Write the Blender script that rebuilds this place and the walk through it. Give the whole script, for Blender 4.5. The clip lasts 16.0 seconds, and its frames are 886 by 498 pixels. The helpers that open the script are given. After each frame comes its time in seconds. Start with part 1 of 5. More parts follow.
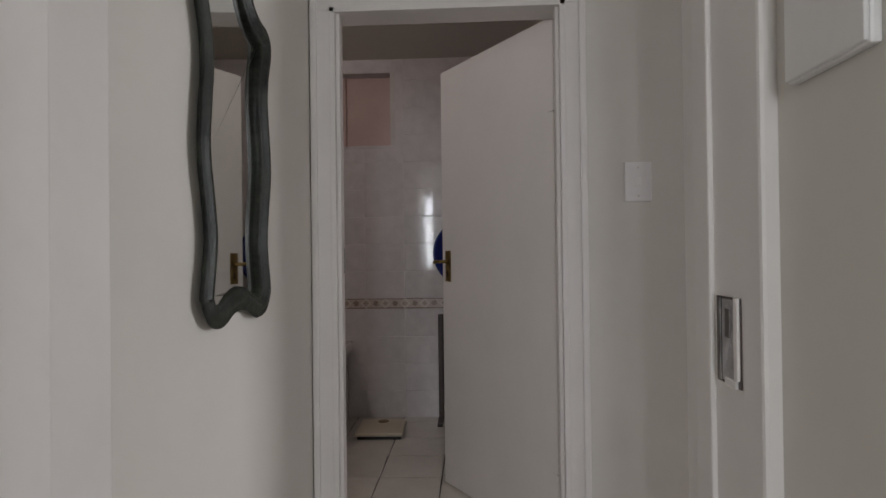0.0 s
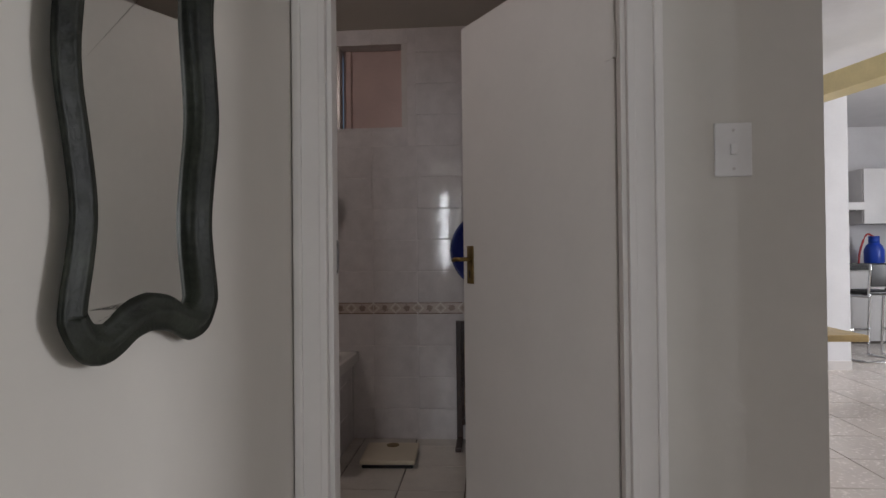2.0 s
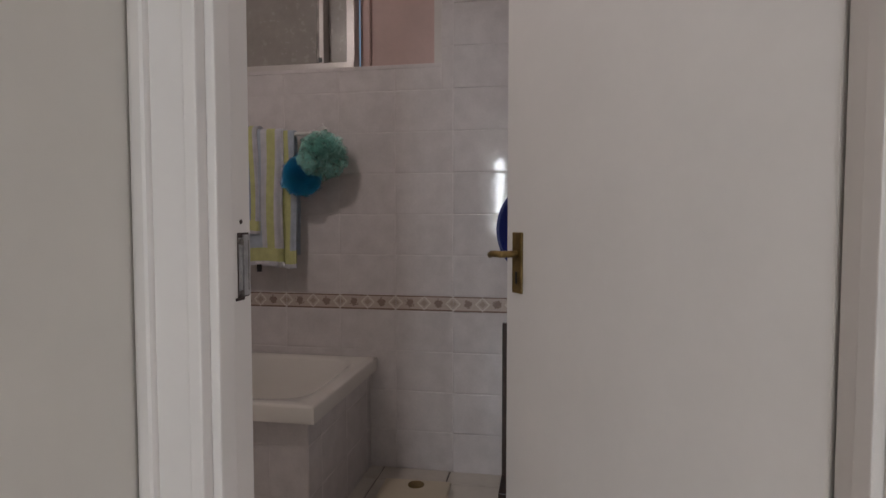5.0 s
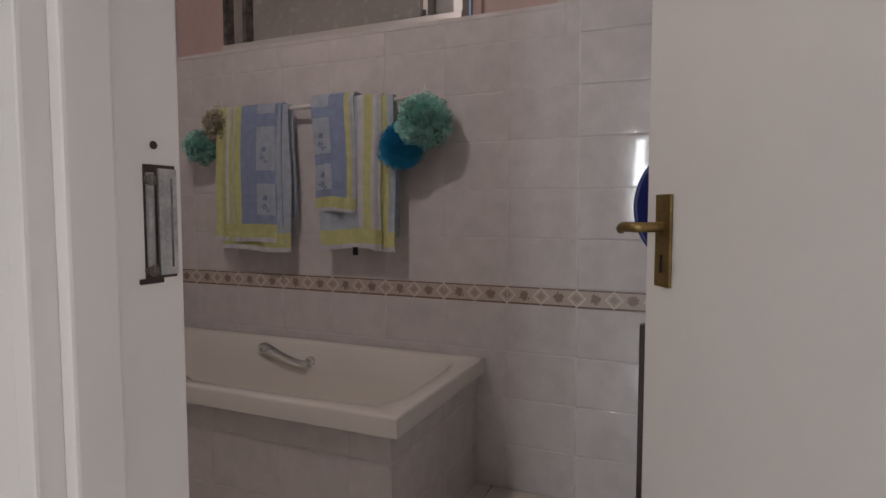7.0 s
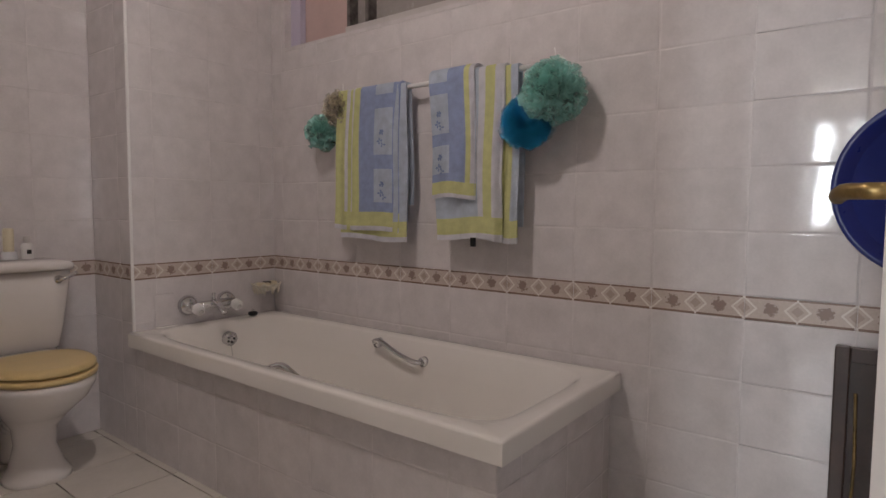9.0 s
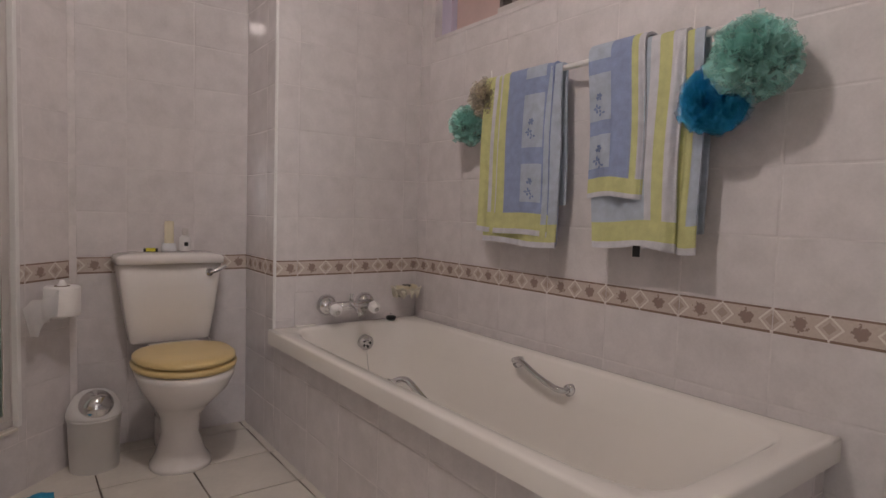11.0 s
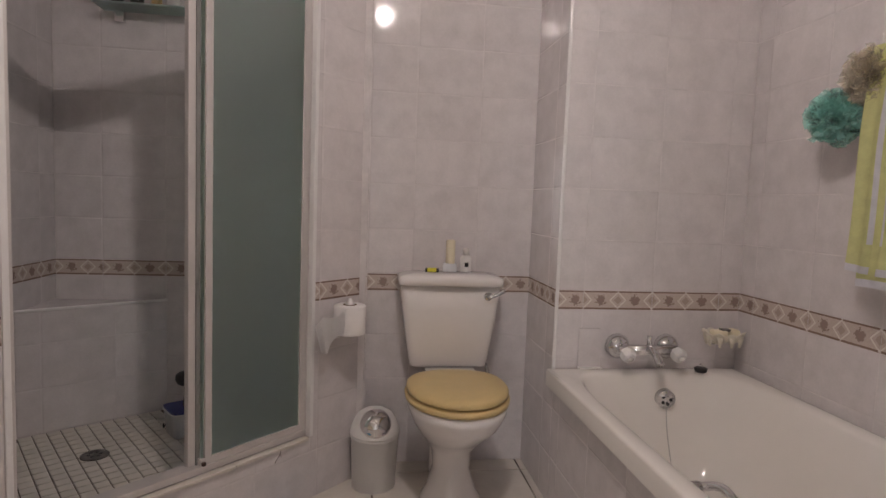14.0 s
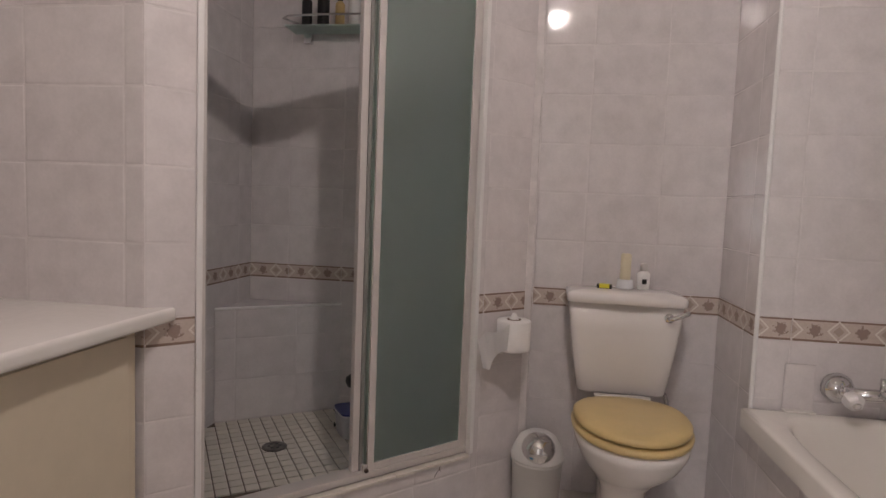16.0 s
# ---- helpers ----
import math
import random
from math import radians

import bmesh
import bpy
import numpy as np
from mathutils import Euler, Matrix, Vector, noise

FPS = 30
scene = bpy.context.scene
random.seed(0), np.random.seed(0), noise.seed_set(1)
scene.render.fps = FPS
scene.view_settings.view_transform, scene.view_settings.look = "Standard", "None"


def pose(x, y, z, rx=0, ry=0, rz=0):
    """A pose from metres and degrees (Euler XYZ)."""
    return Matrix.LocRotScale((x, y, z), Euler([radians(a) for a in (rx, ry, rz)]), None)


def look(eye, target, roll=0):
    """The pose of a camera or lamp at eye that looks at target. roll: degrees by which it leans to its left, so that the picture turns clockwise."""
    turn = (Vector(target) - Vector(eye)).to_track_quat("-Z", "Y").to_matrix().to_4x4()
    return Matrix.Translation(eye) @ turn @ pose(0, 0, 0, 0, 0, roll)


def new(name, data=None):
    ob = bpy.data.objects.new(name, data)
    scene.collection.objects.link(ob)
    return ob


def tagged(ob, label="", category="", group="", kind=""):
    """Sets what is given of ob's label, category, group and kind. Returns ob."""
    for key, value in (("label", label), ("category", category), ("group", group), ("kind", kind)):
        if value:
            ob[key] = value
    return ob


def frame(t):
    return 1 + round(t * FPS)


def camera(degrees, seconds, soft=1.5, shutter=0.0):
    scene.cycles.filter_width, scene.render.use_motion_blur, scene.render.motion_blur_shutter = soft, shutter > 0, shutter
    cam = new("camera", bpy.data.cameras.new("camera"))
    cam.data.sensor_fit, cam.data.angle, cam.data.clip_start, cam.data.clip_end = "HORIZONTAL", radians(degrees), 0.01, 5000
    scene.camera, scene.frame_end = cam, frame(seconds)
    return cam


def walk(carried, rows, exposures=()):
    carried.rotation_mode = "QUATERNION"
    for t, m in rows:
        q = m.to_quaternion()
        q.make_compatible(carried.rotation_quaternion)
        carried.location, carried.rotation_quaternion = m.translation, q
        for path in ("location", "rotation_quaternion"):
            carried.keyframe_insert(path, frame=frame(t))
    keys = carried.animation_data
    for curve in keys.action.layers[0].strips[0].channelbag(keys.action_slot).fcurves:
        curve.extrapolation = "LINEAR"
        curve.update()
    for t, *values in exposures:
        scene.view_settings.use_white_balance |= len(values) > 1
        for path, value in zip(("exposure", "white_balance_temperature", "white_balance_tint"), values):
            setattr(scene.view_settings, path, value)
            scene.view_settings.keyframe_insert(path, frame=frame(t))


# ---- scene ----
cam = camera(74.9, 16.0)
PATH = [
    (0, (0.136, -0.373, 1.136), (0.035, 1.625, 1.152), -0.7),
    (0.5, (0.105, -0.202, 1.125), (-0.008, 1.795, 1.151), -0.8),
    (1, (0.091, -0.098, 1.115), (-0.039, 1.898, 1.141), -0.7),
    (1.5, (0.084, -0.001, 1.113), (-0.056, 1.994, 1.135), -0.6),
    (2, (0.082, 0.149, 1.117), (-0.068, 2.143, 1.136), -0.6),
    (2.5, (0.092, 0.289, 1.114), (-0.074, 2.282, 1.13), -0.4),
    (3, (0.081, 0.435, 1.109), (-0.102, 2.427, 1.123), -0.3),
    (5.3, (0.089, 1.091, 1.182), (-0.307, 3.048, 1.076), -0.0),
    (5.5, (0.078, 1.138, 1.175), (-0.351, 3.089, 1.068), -0.0),
    (6, (0.079, 1.224, 1.152), (-0.469, 3.145, 1.039), 0.1),
    (6.5, (0.077, 1.326, 1.125), (-0.591, 3.207, 1.006), 0.1),
    (7, (0.061, 1.445, 1.122), (-0.731, 3.277, 0.993), 0.0),
    (7.5, (0.041, 1.523, 1.124), (-0.874, 3.296, 0.99), 0.0),
    (8, (0.024, 1.59, 1.108), (-1.01, 3.296, 0.965), 0.0),
    (8.2, (0.016, 1.627, 1.102), (-1.057, 3.309, 0.958), -0.0),
    (10.5, (-0.104, 1.915, 1.044), (-1.604, 3.232, 0.927), 1.6),
    (11, (-0.174, 1.999, 1.054), (-1.777, 3.189, 0.932), 1.7),
    (11.5, (-0.24, 2.035, 1.05), (-1.929, 3.099, 0.926), 1.9),
    (12, (-0.291, 2.104, 1.059), (-2.071, 3.006, 0.935), 1.9),
    (12.5, (-0.36, 2.142, 1.083), (-2.205, 2.899, 0.945), 2.0),
    (13, (-0.435, 2.171, 1.108), (-2.334, 2.781, 0.956), 2.1),
    (13.5, (-0.502, 2.19, 1.125), (-2.443, 2.646, 0.97), 2.1),
    (14, (-0.55, 2.186, 1.137), (-2.525, 2.455, 0.978), 2.1),
    (14.5, (-0.58, 2.187, 1.139), (-2.572, 2.282, 0.983), 2.1),
    (15, (-0.612, 2.195, 1.139), (-2.605, 2.138, 0.986), 2.2),
    (15.5, (-0.651, 2.191, 1.141), (-2.636, 2.007, 0.988), 2.3),
    (16, (-0.667, 2.186, 1.138), (-2.638, 1.884, 0.989), 2.2),
]
walk(cam, [(t, look(eye, target, roll)) for t, eye, target, roll in PATH],
     exposures=[(0, -1.3), (1.5, -1.5), (3, -1.2), (5.5, -0.62), (7, -0.45), (8, -0.1), (11, 0.42), (13, 0.6), (16, 0.64)])

# ---- world and lights ----
world = bpy.data.worlds.new("world")
scene.world = world
world.use_nodes = True
wn = world.node_tree.nodes
sky = wn.new("ShaderNodeTexSky")
sky.sky_type, sky.sun_disc = "NISHITA", False
sky.sun_elevation, sky.sun_rotation = radians(45), radians(70)
world.node_tree.links.new(sky.outputs[0], wn["Background"].inputs[0])
wn["Background"].inputs[1].default_value = 0.12
sun = new("sun", bpy.data.lights.new("sun", "SUN"))
sun.data.energy, sun.data.angle, sun.data.color = 3.0, radians(0.5), (1, 0.95, 0.88)
sun.matrix_world = look((8, 6, 9), (3, 4, 0))


def area_lamp(name, eye, target, sx, sy, watts, colour):
    ob = new(name, bpy.data.lights.new(name, "AREA"))
    ob.data.shape, ob.data.size, ob.data.size_y = "RECTANGLE", sx, sy
    ob.data.energy, ob.data.color = watts, colour
    ob.matrix_world = look(eye, target)
    return ob


# sky light in the window of the living room and in that of the room behind the corridor; the two side lamps are added
# fill
area_lamp("window_light_living", (6.98, 3.85, 1.5), (0, 3.0, 1.3), 1.6, 1.9, 410, (0.93, 0.95, 1.0))
# unseen fill added from the south-east to brighten the switch wall
area_lamp("fill_light_living_side", (6.98, -1.1, 1.5), (0.7, 1.7, 1.4), 1.4, 1.6, 70, (0.95, 0.95, 1.0))
area_lamp("window_light_bedroom", (-0.305, -2.99, 1.55), (-0.305, 2, 1.55), 0.10, 1.2, 26, (0.88, 0.94, 1.0))
# added fill beside the narrow window, lifts the corridor's right-hand walls
area_lamp("fill_light_bedroom_side", (0.15, -2.99, 1.55), (0.2, 2, 1.5), 0.30, 1.2, 44, (0.88, 0.94, 1.0))
LAMP = (-1.2, 2.28, 2.45)
bulb = new("bulb", bpy.data.lights.new("bulb", "POINT"))
bulb.data.energy, bulb.data.shadow_soft_size, bulb.data.color = 26, 0.035, (1.0, 0.885, 0.855)
bulb.location = LAMP


# ---- materials ----
def mat(name, colour, rough=0.5, metal=0.0, vary=0.06, scale=6.0, bump=0.0, bump_scale=60.0, coat=0.0, per_object=0.0, spec=0.5):
    m = bpy.data.materials.new(name)
    m.use_nodes = True
    nt = m.node_tree
    n, li = nt.nodes, nt.links
    b = n["Principled BSDF"]
    b.inputs["Roughness"].default_value, b.inputs["Metallic"].default_value = rough, metal
    b.inputs["Coat Weight"].default_value = coat
    b.inputs["Specular IOR Level"].default_value = spec
    tc = n.new("ShaderNodeTexCoord")
    big, small = n.new("ShaderNodeTexNoise"), n.new("ShaderNodeTexNoise")
    big.inputs["Scale"].default_value, small.inputs["Scale"].default_value = scale, scale * 9
    big.inputs["Detail"].default_value = small.inputs["Detail"].default_value = 4
    li.new(tc.outputs["Object"], big.inputs["Vector"])
    li.new(tc.outputs["Object"], small.inputs["Vector"])
    add = n.new("ShaderNodeMath")
    add.operation = "ADD"
    half = n.new("ShaderNodeMath")
    half.operation = "MULTIPLY"
    half.inputs[1].default_value = 0.4
    li.new(small.outputs["Fac"], half.inputs[0])
    li.new(big.outputs["Fac"], add.inputs[0])
    li.new(half.outputs[0], add.inputs[1])
    ramp = n.new("ShaderNodeMapRange")
    ramp.inputs["From Min"].default_value, ramp.inputs["From Max"].default_value = 0.4, 1.0
    ramp.inputs["To Min"].default_value, ramp.inputs["To Max"].default_value = 1 - vary * 1.6, 1 + vary
    li.new(add.outputs[0], ramp.inputs["Value"])
    value = ramp.outputs[0]
    if per_object:
        info = n.new("ShaderNodeObjectInfo")
        r2 = n.new("ShaderNodeMapRange")
        r2.inputs["To Min"].default_value, r2.inputs["To Max"].default_value = 1 - per_object, 1 + per_object
        li.new(info.outputs["Random"], r2.inputs["Value"])
        mul = n.new("ShaderNodeMath")
        mul.operation = "MULTIPLY"
        li.new(value, mul.inputs[0])
        li.new(r2.outputs[0], mul.inputs[1])
        value = mul.outputs[0]
        off = n.new("ShaderNodeVectorMath")
        off.operation = "ADD"
        comb = n.new("ShaderNodeVectorMath")
        comb.operation = "SCALE"
        comb.inputs[0].default_value = (7.0, 13.0, 29.0)
        li.new(info.outputs["Random"], comb.inputs["Scale"])
        li.new(tc.outputs["Object"], off.inputs[0])
        li.new(comb.outputs[0], off.inputs[1])
        li.new(off.outputs[0], big.inputs["Vector"])
    mix = n.new("ShaderNodeVectorMath")
    mix.operation = "SCALE"
    mix.inputs[0].default_value = colour
    li.new(value, mix.inputs["Scale"])
    li.new(mix.outputs[0], b.inputs["Base Color"])
    rr = n.new("ShaderNodeMapRange")
    rr.inputs["To Min"].default_value, rr.inputs["To Max"].default_value = max(0.02, rough * 0.75), min(1, rough * 1.3)
    li.new(small.outputs["Fac"], rr.inputs["Value"])
    li.new(rr.outputs[0], b.inputs["Roughness"])
    if bump:
        nz = n.new("ShaderNodeTexNoise")
        nz.inputs["Scale"].default_value, nz.inputs["Detail"].default_value = bump_scale, 3
        li.new(tc.outputs["Object"], nz.inputs["Vector"])
        bp = n.new("ShaderNodeBump")
        bp.inputs["Strength"].default_value, bp.inputs["Distance"].default_value = bump, 0.003
        li.new(nz.outputs["Fac"], bp.inputs["Height"])
        li.new(bp.outputs[0], b.inputs["Normal"])
    return m


def border_material():
    """Border tile: dark edge lines, a diamond every half tile, a soft flower between."""
    m = bpy.data.materials.new("border_tile")
    m.use_nodes = True
    nt = m.node_tree
    n, li = nt.nodes, nt.links
    b = n["Principled BSDF"]
    b.inputs["Roughness"].default_value = 0.22
    tc, sep = n.new("ShaderNodeTexCoord"), n.new("ShaderNodeSeparateXYZ")
    li.new(tc.outputs["Object"], sep.inputs[0])

    def op(kind, a, c=None, d=None):
        q = n.new("ShaderNodeMath")
        q.operation = kind
        for i, v in enumerate((a, c, d)):
            if v is None:
                continue
            if isinstance(v, (int, float)):
                q.inputs[i].default_value = v
            else:
                li.new(v, q.inputs[i])
        return q.outputs[0]

    u = op("PINGPONG", sep.outputs["X"], 0.0675)      # 0 at a diamond, 0.0675 at a flower
    z = op("ABSOLUTE", op("SUBTRACT", sep.outputs["Z"], 0.036))
    diamond = op("LESS_THAN", op("ADD", u, z), 0.016)
    ring = op("LESS_THAN", op("ABSOLUTE", op("SUBTRACT", op("ADD", u, z), 0.031)), 0.0036)
    edge = op("MULTIPLY", op("GREATER_THAN", z, 0.0288), op("GREATER_THAN", u, 0.0025))
    uf = op("SUBTRACT", 0.0675, u)
    r = op("SQRT", op("ADD", op("MULTIPLY", uf, uf), op("MULTIPLY", z, z)))
    nz = n.new("ShaderNodeTexNoise")
    nz.inputs["Scale"].default_value, nz.inputs["Detail"].default_value = 130, 2
    li.new(tc.outputs["Object"], nz.inputs["Vector"])
    flower = op("LESS_THAN", r, op("MULTIPLY", nz.outputs["Fac"], 0.036))

    def over(below, fac, colour):
        q = n.new("ShaderNodeMix")
        q.data_type = "RGBA"
        if isinstance(fac, float):
            q.inputs[0].default_value = fac
        else:
            li.new(fac, q.inputs[0])
        if isinstance(below, tuple):
            q.inputs[6].default_value = below
        else:
            li.new(below, q.inputs[6])
        q.inputs[7].default_value = colour
        return q.outputs[2]

    c = over((0.50, 0.41, 0.36, 1), op("MULTIPLY", nz.outputs["Fac"], 0.8), (0.66, 0.57, 0.52, 1))
    c = over(c, flower, (0.31, 0.23, 0.20, 1))
    c = over(c, ring, (0.74, 0.68, 0.63, 1))
    c = over(c, diamond, (0.44, 0.35, 0.30, 1))
    c = over(c, edge, (0.25, 0.175, 0.14, 1))
    li.new(c, b.inputs["Base Color"])
    bp = n.new("ShaderNodeBump")
    bp.inputs["Strength"].default_value, bp.inputs["Distance"].default_value = 0.5, 0.002
    li.new(op("ADD", ring, op("MULTIPLY", nz.outputs["Fac"], 0.5)), bp.inputs["Height"])
    li.new(bp.outputs[0], b.inputs["Normal"])
    return m


def glass_material(name, colour, rough):
    m = bpy.data.materials.new(name)
    m.use_nodes = True
    b = m.node_tree.nodes["Principled BSDF"]
    b.inputs["Base Color"].default_value = colour
    b.inputs["Transmission Weight"].default_value = 1.0
    b.inputs["Roughness"].default_value = rough
    b.inputs["IOR"].default_value = 1.45
    if rough > 0.1:
        nz = m.node_tree.nodes.new("ShaderNodeTexNoise")
        nz.inputs["Scale"].default_value = 240
        bp = m.node_tree.nodes.new("ShaderNodeBump")
        bp.inputs["Strength"].default_value, bp.inputs["Distance"].default_value = 0.4, 0.002
        m.node_tree.links.new(nz.outputs["Fac"], bp.inputs["Height"])
        m.node_tree.links.new(bp.outputs[0], b.inputs["Normal"])
    return m


def net_material(name, colour):
    """Fine nylon net: coloured threads that let some light through."""
    m = mat(name, colour, 0.55, vary=0.22, scale=30)
    b = m.node_tree.nodes["Principled BSDF"]
    b.inputs["Alpha"].default_value = 0.33
    return m


def glow(name, colour, strength):
    m = bpy.data.materials.new(name)
    m.use_nodes = True
    b = m.node_tree.nodes["Principled BSDF"]
    b.inputs["Base Color"].default_value = colour
    b.inputs["Emission Color"].default_value = colour
    b.inputs["Emission Strength"].default_value = strength
    return m


M_TILE = mat("wall_tile_glaze", (0.70, 0.655, 0.655), 0.06, vary=0.075, scale=13, bump=0.09, bump_scale=22, per_object=0.02)
M_GROUT = mat("grout", (0.69, 0.645, 0.64), 0.9, vary=0.12, scale=8, bump=0.3)
M_BORDER = border_material()
M_TRIM = mat("white_plastic_trim", (0.78, 0.76, 0.75), 0.3, vary=0.05)
M_FLOOR = mat("floor_tile_glaze", (0.72, 0.67, 0.61), 0.2, vary=0.06, scale=7, bump=0.05, per_object=0.03)
M_FGROUT = mat("floor_grout", (0.13, 0.10, 0.08), 0.95, vary=0.2, scale=9, bump=0.3)
M_MOSAIC = mat("shower_mosaic", (0.70, 0.65, 0.58), 0.3, vary=0.08, per_object=0.06)
M_WALL = mat("corridor_wall_paint", (0.66, 0.625, 0.575), 0.6, vary=0.03, scale=3, bump=0.12, bump_scale=45)
M_CEIL = mat("ceiling_paint", (0.66, 0.62, 0.56), 0.8, vary=0.03, scale=2, bump=0.1)
M_WOOD = mat("white_gloss_paint", (0.74, 0.70, 0.675), 0.5, vary=0.03, scale=4, bump=0.12, bump_scale=30)
M_BATH = mat("bath_acrylic", (0.84, 0.80, 0.755), 0.12, vary=0.015, scale=3, coat=0.3)
M_PORC = mat("toilet_porcelain", (0.80, 0.76, 0.74), 0.1, vary=0.02, coat=0.4)
M_SEAT = mat("beige_toilet_seat", (0.70, 0.53, 0.25), 0.33, vary=0.06, scale=7)
M_CHROME = mat("chrome", (0.75, 0.75, 0.76), 0.12, metal=1.0, vary=0.06)
M_BRASS = mat("aged_brass", (0.32, 0.22, 0.09), 0.38, metal=0.9, vary=0.35, scale=18, bump=0.15)
M_ALU = mat("aluminium_white_frame", (0.62, 0.58, 0.56), 0.35, metal=0.2, vary=0.06)
M_FROST = glass_material("frosted_shower_glass", (0.78, 0.95, 0.90, 1), 0.5)
M_WINGLASS = mat("dusty_window_pane", (0.36, 0.33, 0.31), 0.25, vary=0.12, scale=4)
M_PINK = mat("pink_window_panel", (0.60, 0.44, 0.41), 0.6, vary=0.06)
M_LILAC = mat("lilac_window_panel", (0.55, 0.50, 0.62), 0.5, vary=0.06)
M_MIRROR = mat("mirror_glass", (0.80, 0.82, 0.79), 0.02, metal=1.0, vary=0.02)
M_FRAME = mat("dark_mirror_frame", (0.024, 0.027, 0.020), 0.42, vary=0.7, scale=11, bump=0.5, bump_scale=70, spec=0.22)
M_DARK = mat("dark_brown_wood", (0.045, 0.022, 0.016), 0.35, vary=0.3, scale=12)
M_BLUE = mat("blue_plastic", (0.012, 0.022, 0.17), 0.3, vary=0.1)
M_TOWEL_B = mat("towel_blue", (0.30, 0.36, 0.56), 0.95, vary=0.12, scale=30, bump=1.0, bump_scale=420)
M_TOWEL_P = mat("towel_pale_blue", (0.47, 0.53, 0.62), 0.95, vary=0.12, scale=30, bump=1.0, bump_scale=420)
M_TOWEL_Y = mat("towel_yellow", (0.62, 0.62, 0.29), 0.95, vary=0.1, scale=30, bump=1.0, bump_scale=420)
M_TEAL = net_material("teal_net", (0.50, 0.88, 0.80))
M_AZURE = net_material("azure_net", (0.03, 0.42, 0.76))
M_CREAMNET = net_material("cream_net", (0.78, 0.70, 0.56))
M_CLOTH = mat("turquoise_cloth", (0.03, 0.30, 0.50), 0.9, vary=0.2, scale=30)
M_TOWEL_W = mat("towel_white_edge", (0.66, 0.65, 0.70), 0.95, vary=0.1, scale=30, bump=1.0, bump_scale=420)
M_TOWEL_D = mat("towel_dark_blue_weave", (0.20, 0.26, 0.45), 0.95, vary=0.14, scale=30, bump=1.0, bump_scale=420)
M_STEEL = mat("scuffed_steel", (0.46, 0.45, 0.46), 0.42, metal=0.35, vary=0.3, scale=30, bump=0.5, bump_scale=90)
M_RUBBER = mat("grey_rubber", (0.23, 0.22, 0.21), 0.6, vary=0.15)
M_CORE = mat("brown_card_core", (0.16, 0.10, 0.07), 0.9)
M_CLEAR = mat("cloudy_clear_plastic", (0.72, 0.72, 0.74), 0.2, vary=0.06)
M_WHITE = mat("white_plastic", (0.78, 0.76, 0.75), 0.35, vary=0.03)
M_PAPER = mat("tissue_paper", (0.83, 0.80, 0.79), 0.95, vary=0.04, scale=20, bump=0.4, bump_scale=200)
M_BLACK = mat("black_plastic", (0.012, 0.011, 0.012), 0.4, vary=0.2)
M_COUNTER = mat("vanity_counter", (0.80, 0.77, 0.74), 0.18, vary=0.02)
M_CABINET = mat("cream_cabinet", (0.66, 0.58, 0.45), 0.45, vary=0.04)
M_GOLD = mat("pine_wood", (0.50, 0.36, 0.16), 0.45, vary=0.15, scale=10)
M_LIVWALL = mat("living_wall_paint", (0.80, 0.79, 0.80), 0.7, vary=0.03)
M_LIVFLOOR = mat("living_floor_tile", (0.68, 0.61, 0.55), 0.25, vary=0.05, per_object=0.03)
M_BEAM = mat("yellow_timber_beam", (0.70, 0.58, 0.30), 0.5, vary=0.08)
M_CREAM = mat("cream_wax", (0.76, 0.68, 0.50), 0.5, vary=0.06)
M_YELLOW = mat("yellow_card", (0.70, 0.62, 0.05), 0.6, vary=0.1)
M_RUST = mat("worn_steel", (0.20, 0.18, 0.17), 0.45, metal=0.8, vary=0.5, scale=25, bump=0.4)
M_RED = mat("red_hose", (0.55, 0.05, 0.05), 0.5)
M_SOAP = mat("cream_soap_dish", (0.74, 0.69, 0.58), 0.35, vary=0.1, scale=25)
M_LAMP = glow("lamp_glass", (1.0, 0.88, 0.78, 1), 9.0)


# ---- mesh helpers ----
def mesh_from(bm, name, material, smooth=False):
    me = bpy.data.meshes.new(name)
    bmesh.ops.recalc_face_normals(bm, faces=bm.faces)
    bm.to_mesh(me)
    bm.free()
    me.materials.append(material)
    if smooth:
        for p in me.polygons:
            p.use_smooth = True
    return me


def part(name, bm, material, parent=None, label="", smooth=False):
    ob = new(name, mesh_from(bm, name, material, smooth))
    if parent:
        ob.parent = parent
    if label:
        ob["label"] = label
    return ob


def thing(name, label, category, at=(0, 0, 0), rz=0.0, group="", kind=""):
    ob = new(name)
    ob.matrix_world = pose(*at, 0, 0, rz)
    return tagged(ob, label, category, group, kind)


def box(x0, x1, y0, y1, z0, z1, bevel=0.0, seg=2, bm=None):
    own = bmesh.new()
    bmesh.ops.create_cube(own, size=1)
    for v in own.verts:
        v.co = ((x0 + x1) / 2 + v.co.x * (x1 - x0), (y0 + y1) / 2 + v.co.y * (y1 - y0), (z0 + z1) / 2 + v.co.z * (z1 - z0))
    if bevel:
        bmesh.ops.bevel(own, geom=list(own.edges), offset=bevel, segments=seg, affect="EDGES", profile=0.6)
    if bm is None:
        return own
    return join(bm, own)


def join(bm, other, m=None):
    if m is not None:
        bmesh.ops.transform(other, matrix=m, verts=other.verts)
    me = bpy.data.meshes.new("tmp")
    other.to_mesh(me)
    other.free()
    bm.from_mesh(me)
    bpy.data.meshes.remove(me)
    return bm


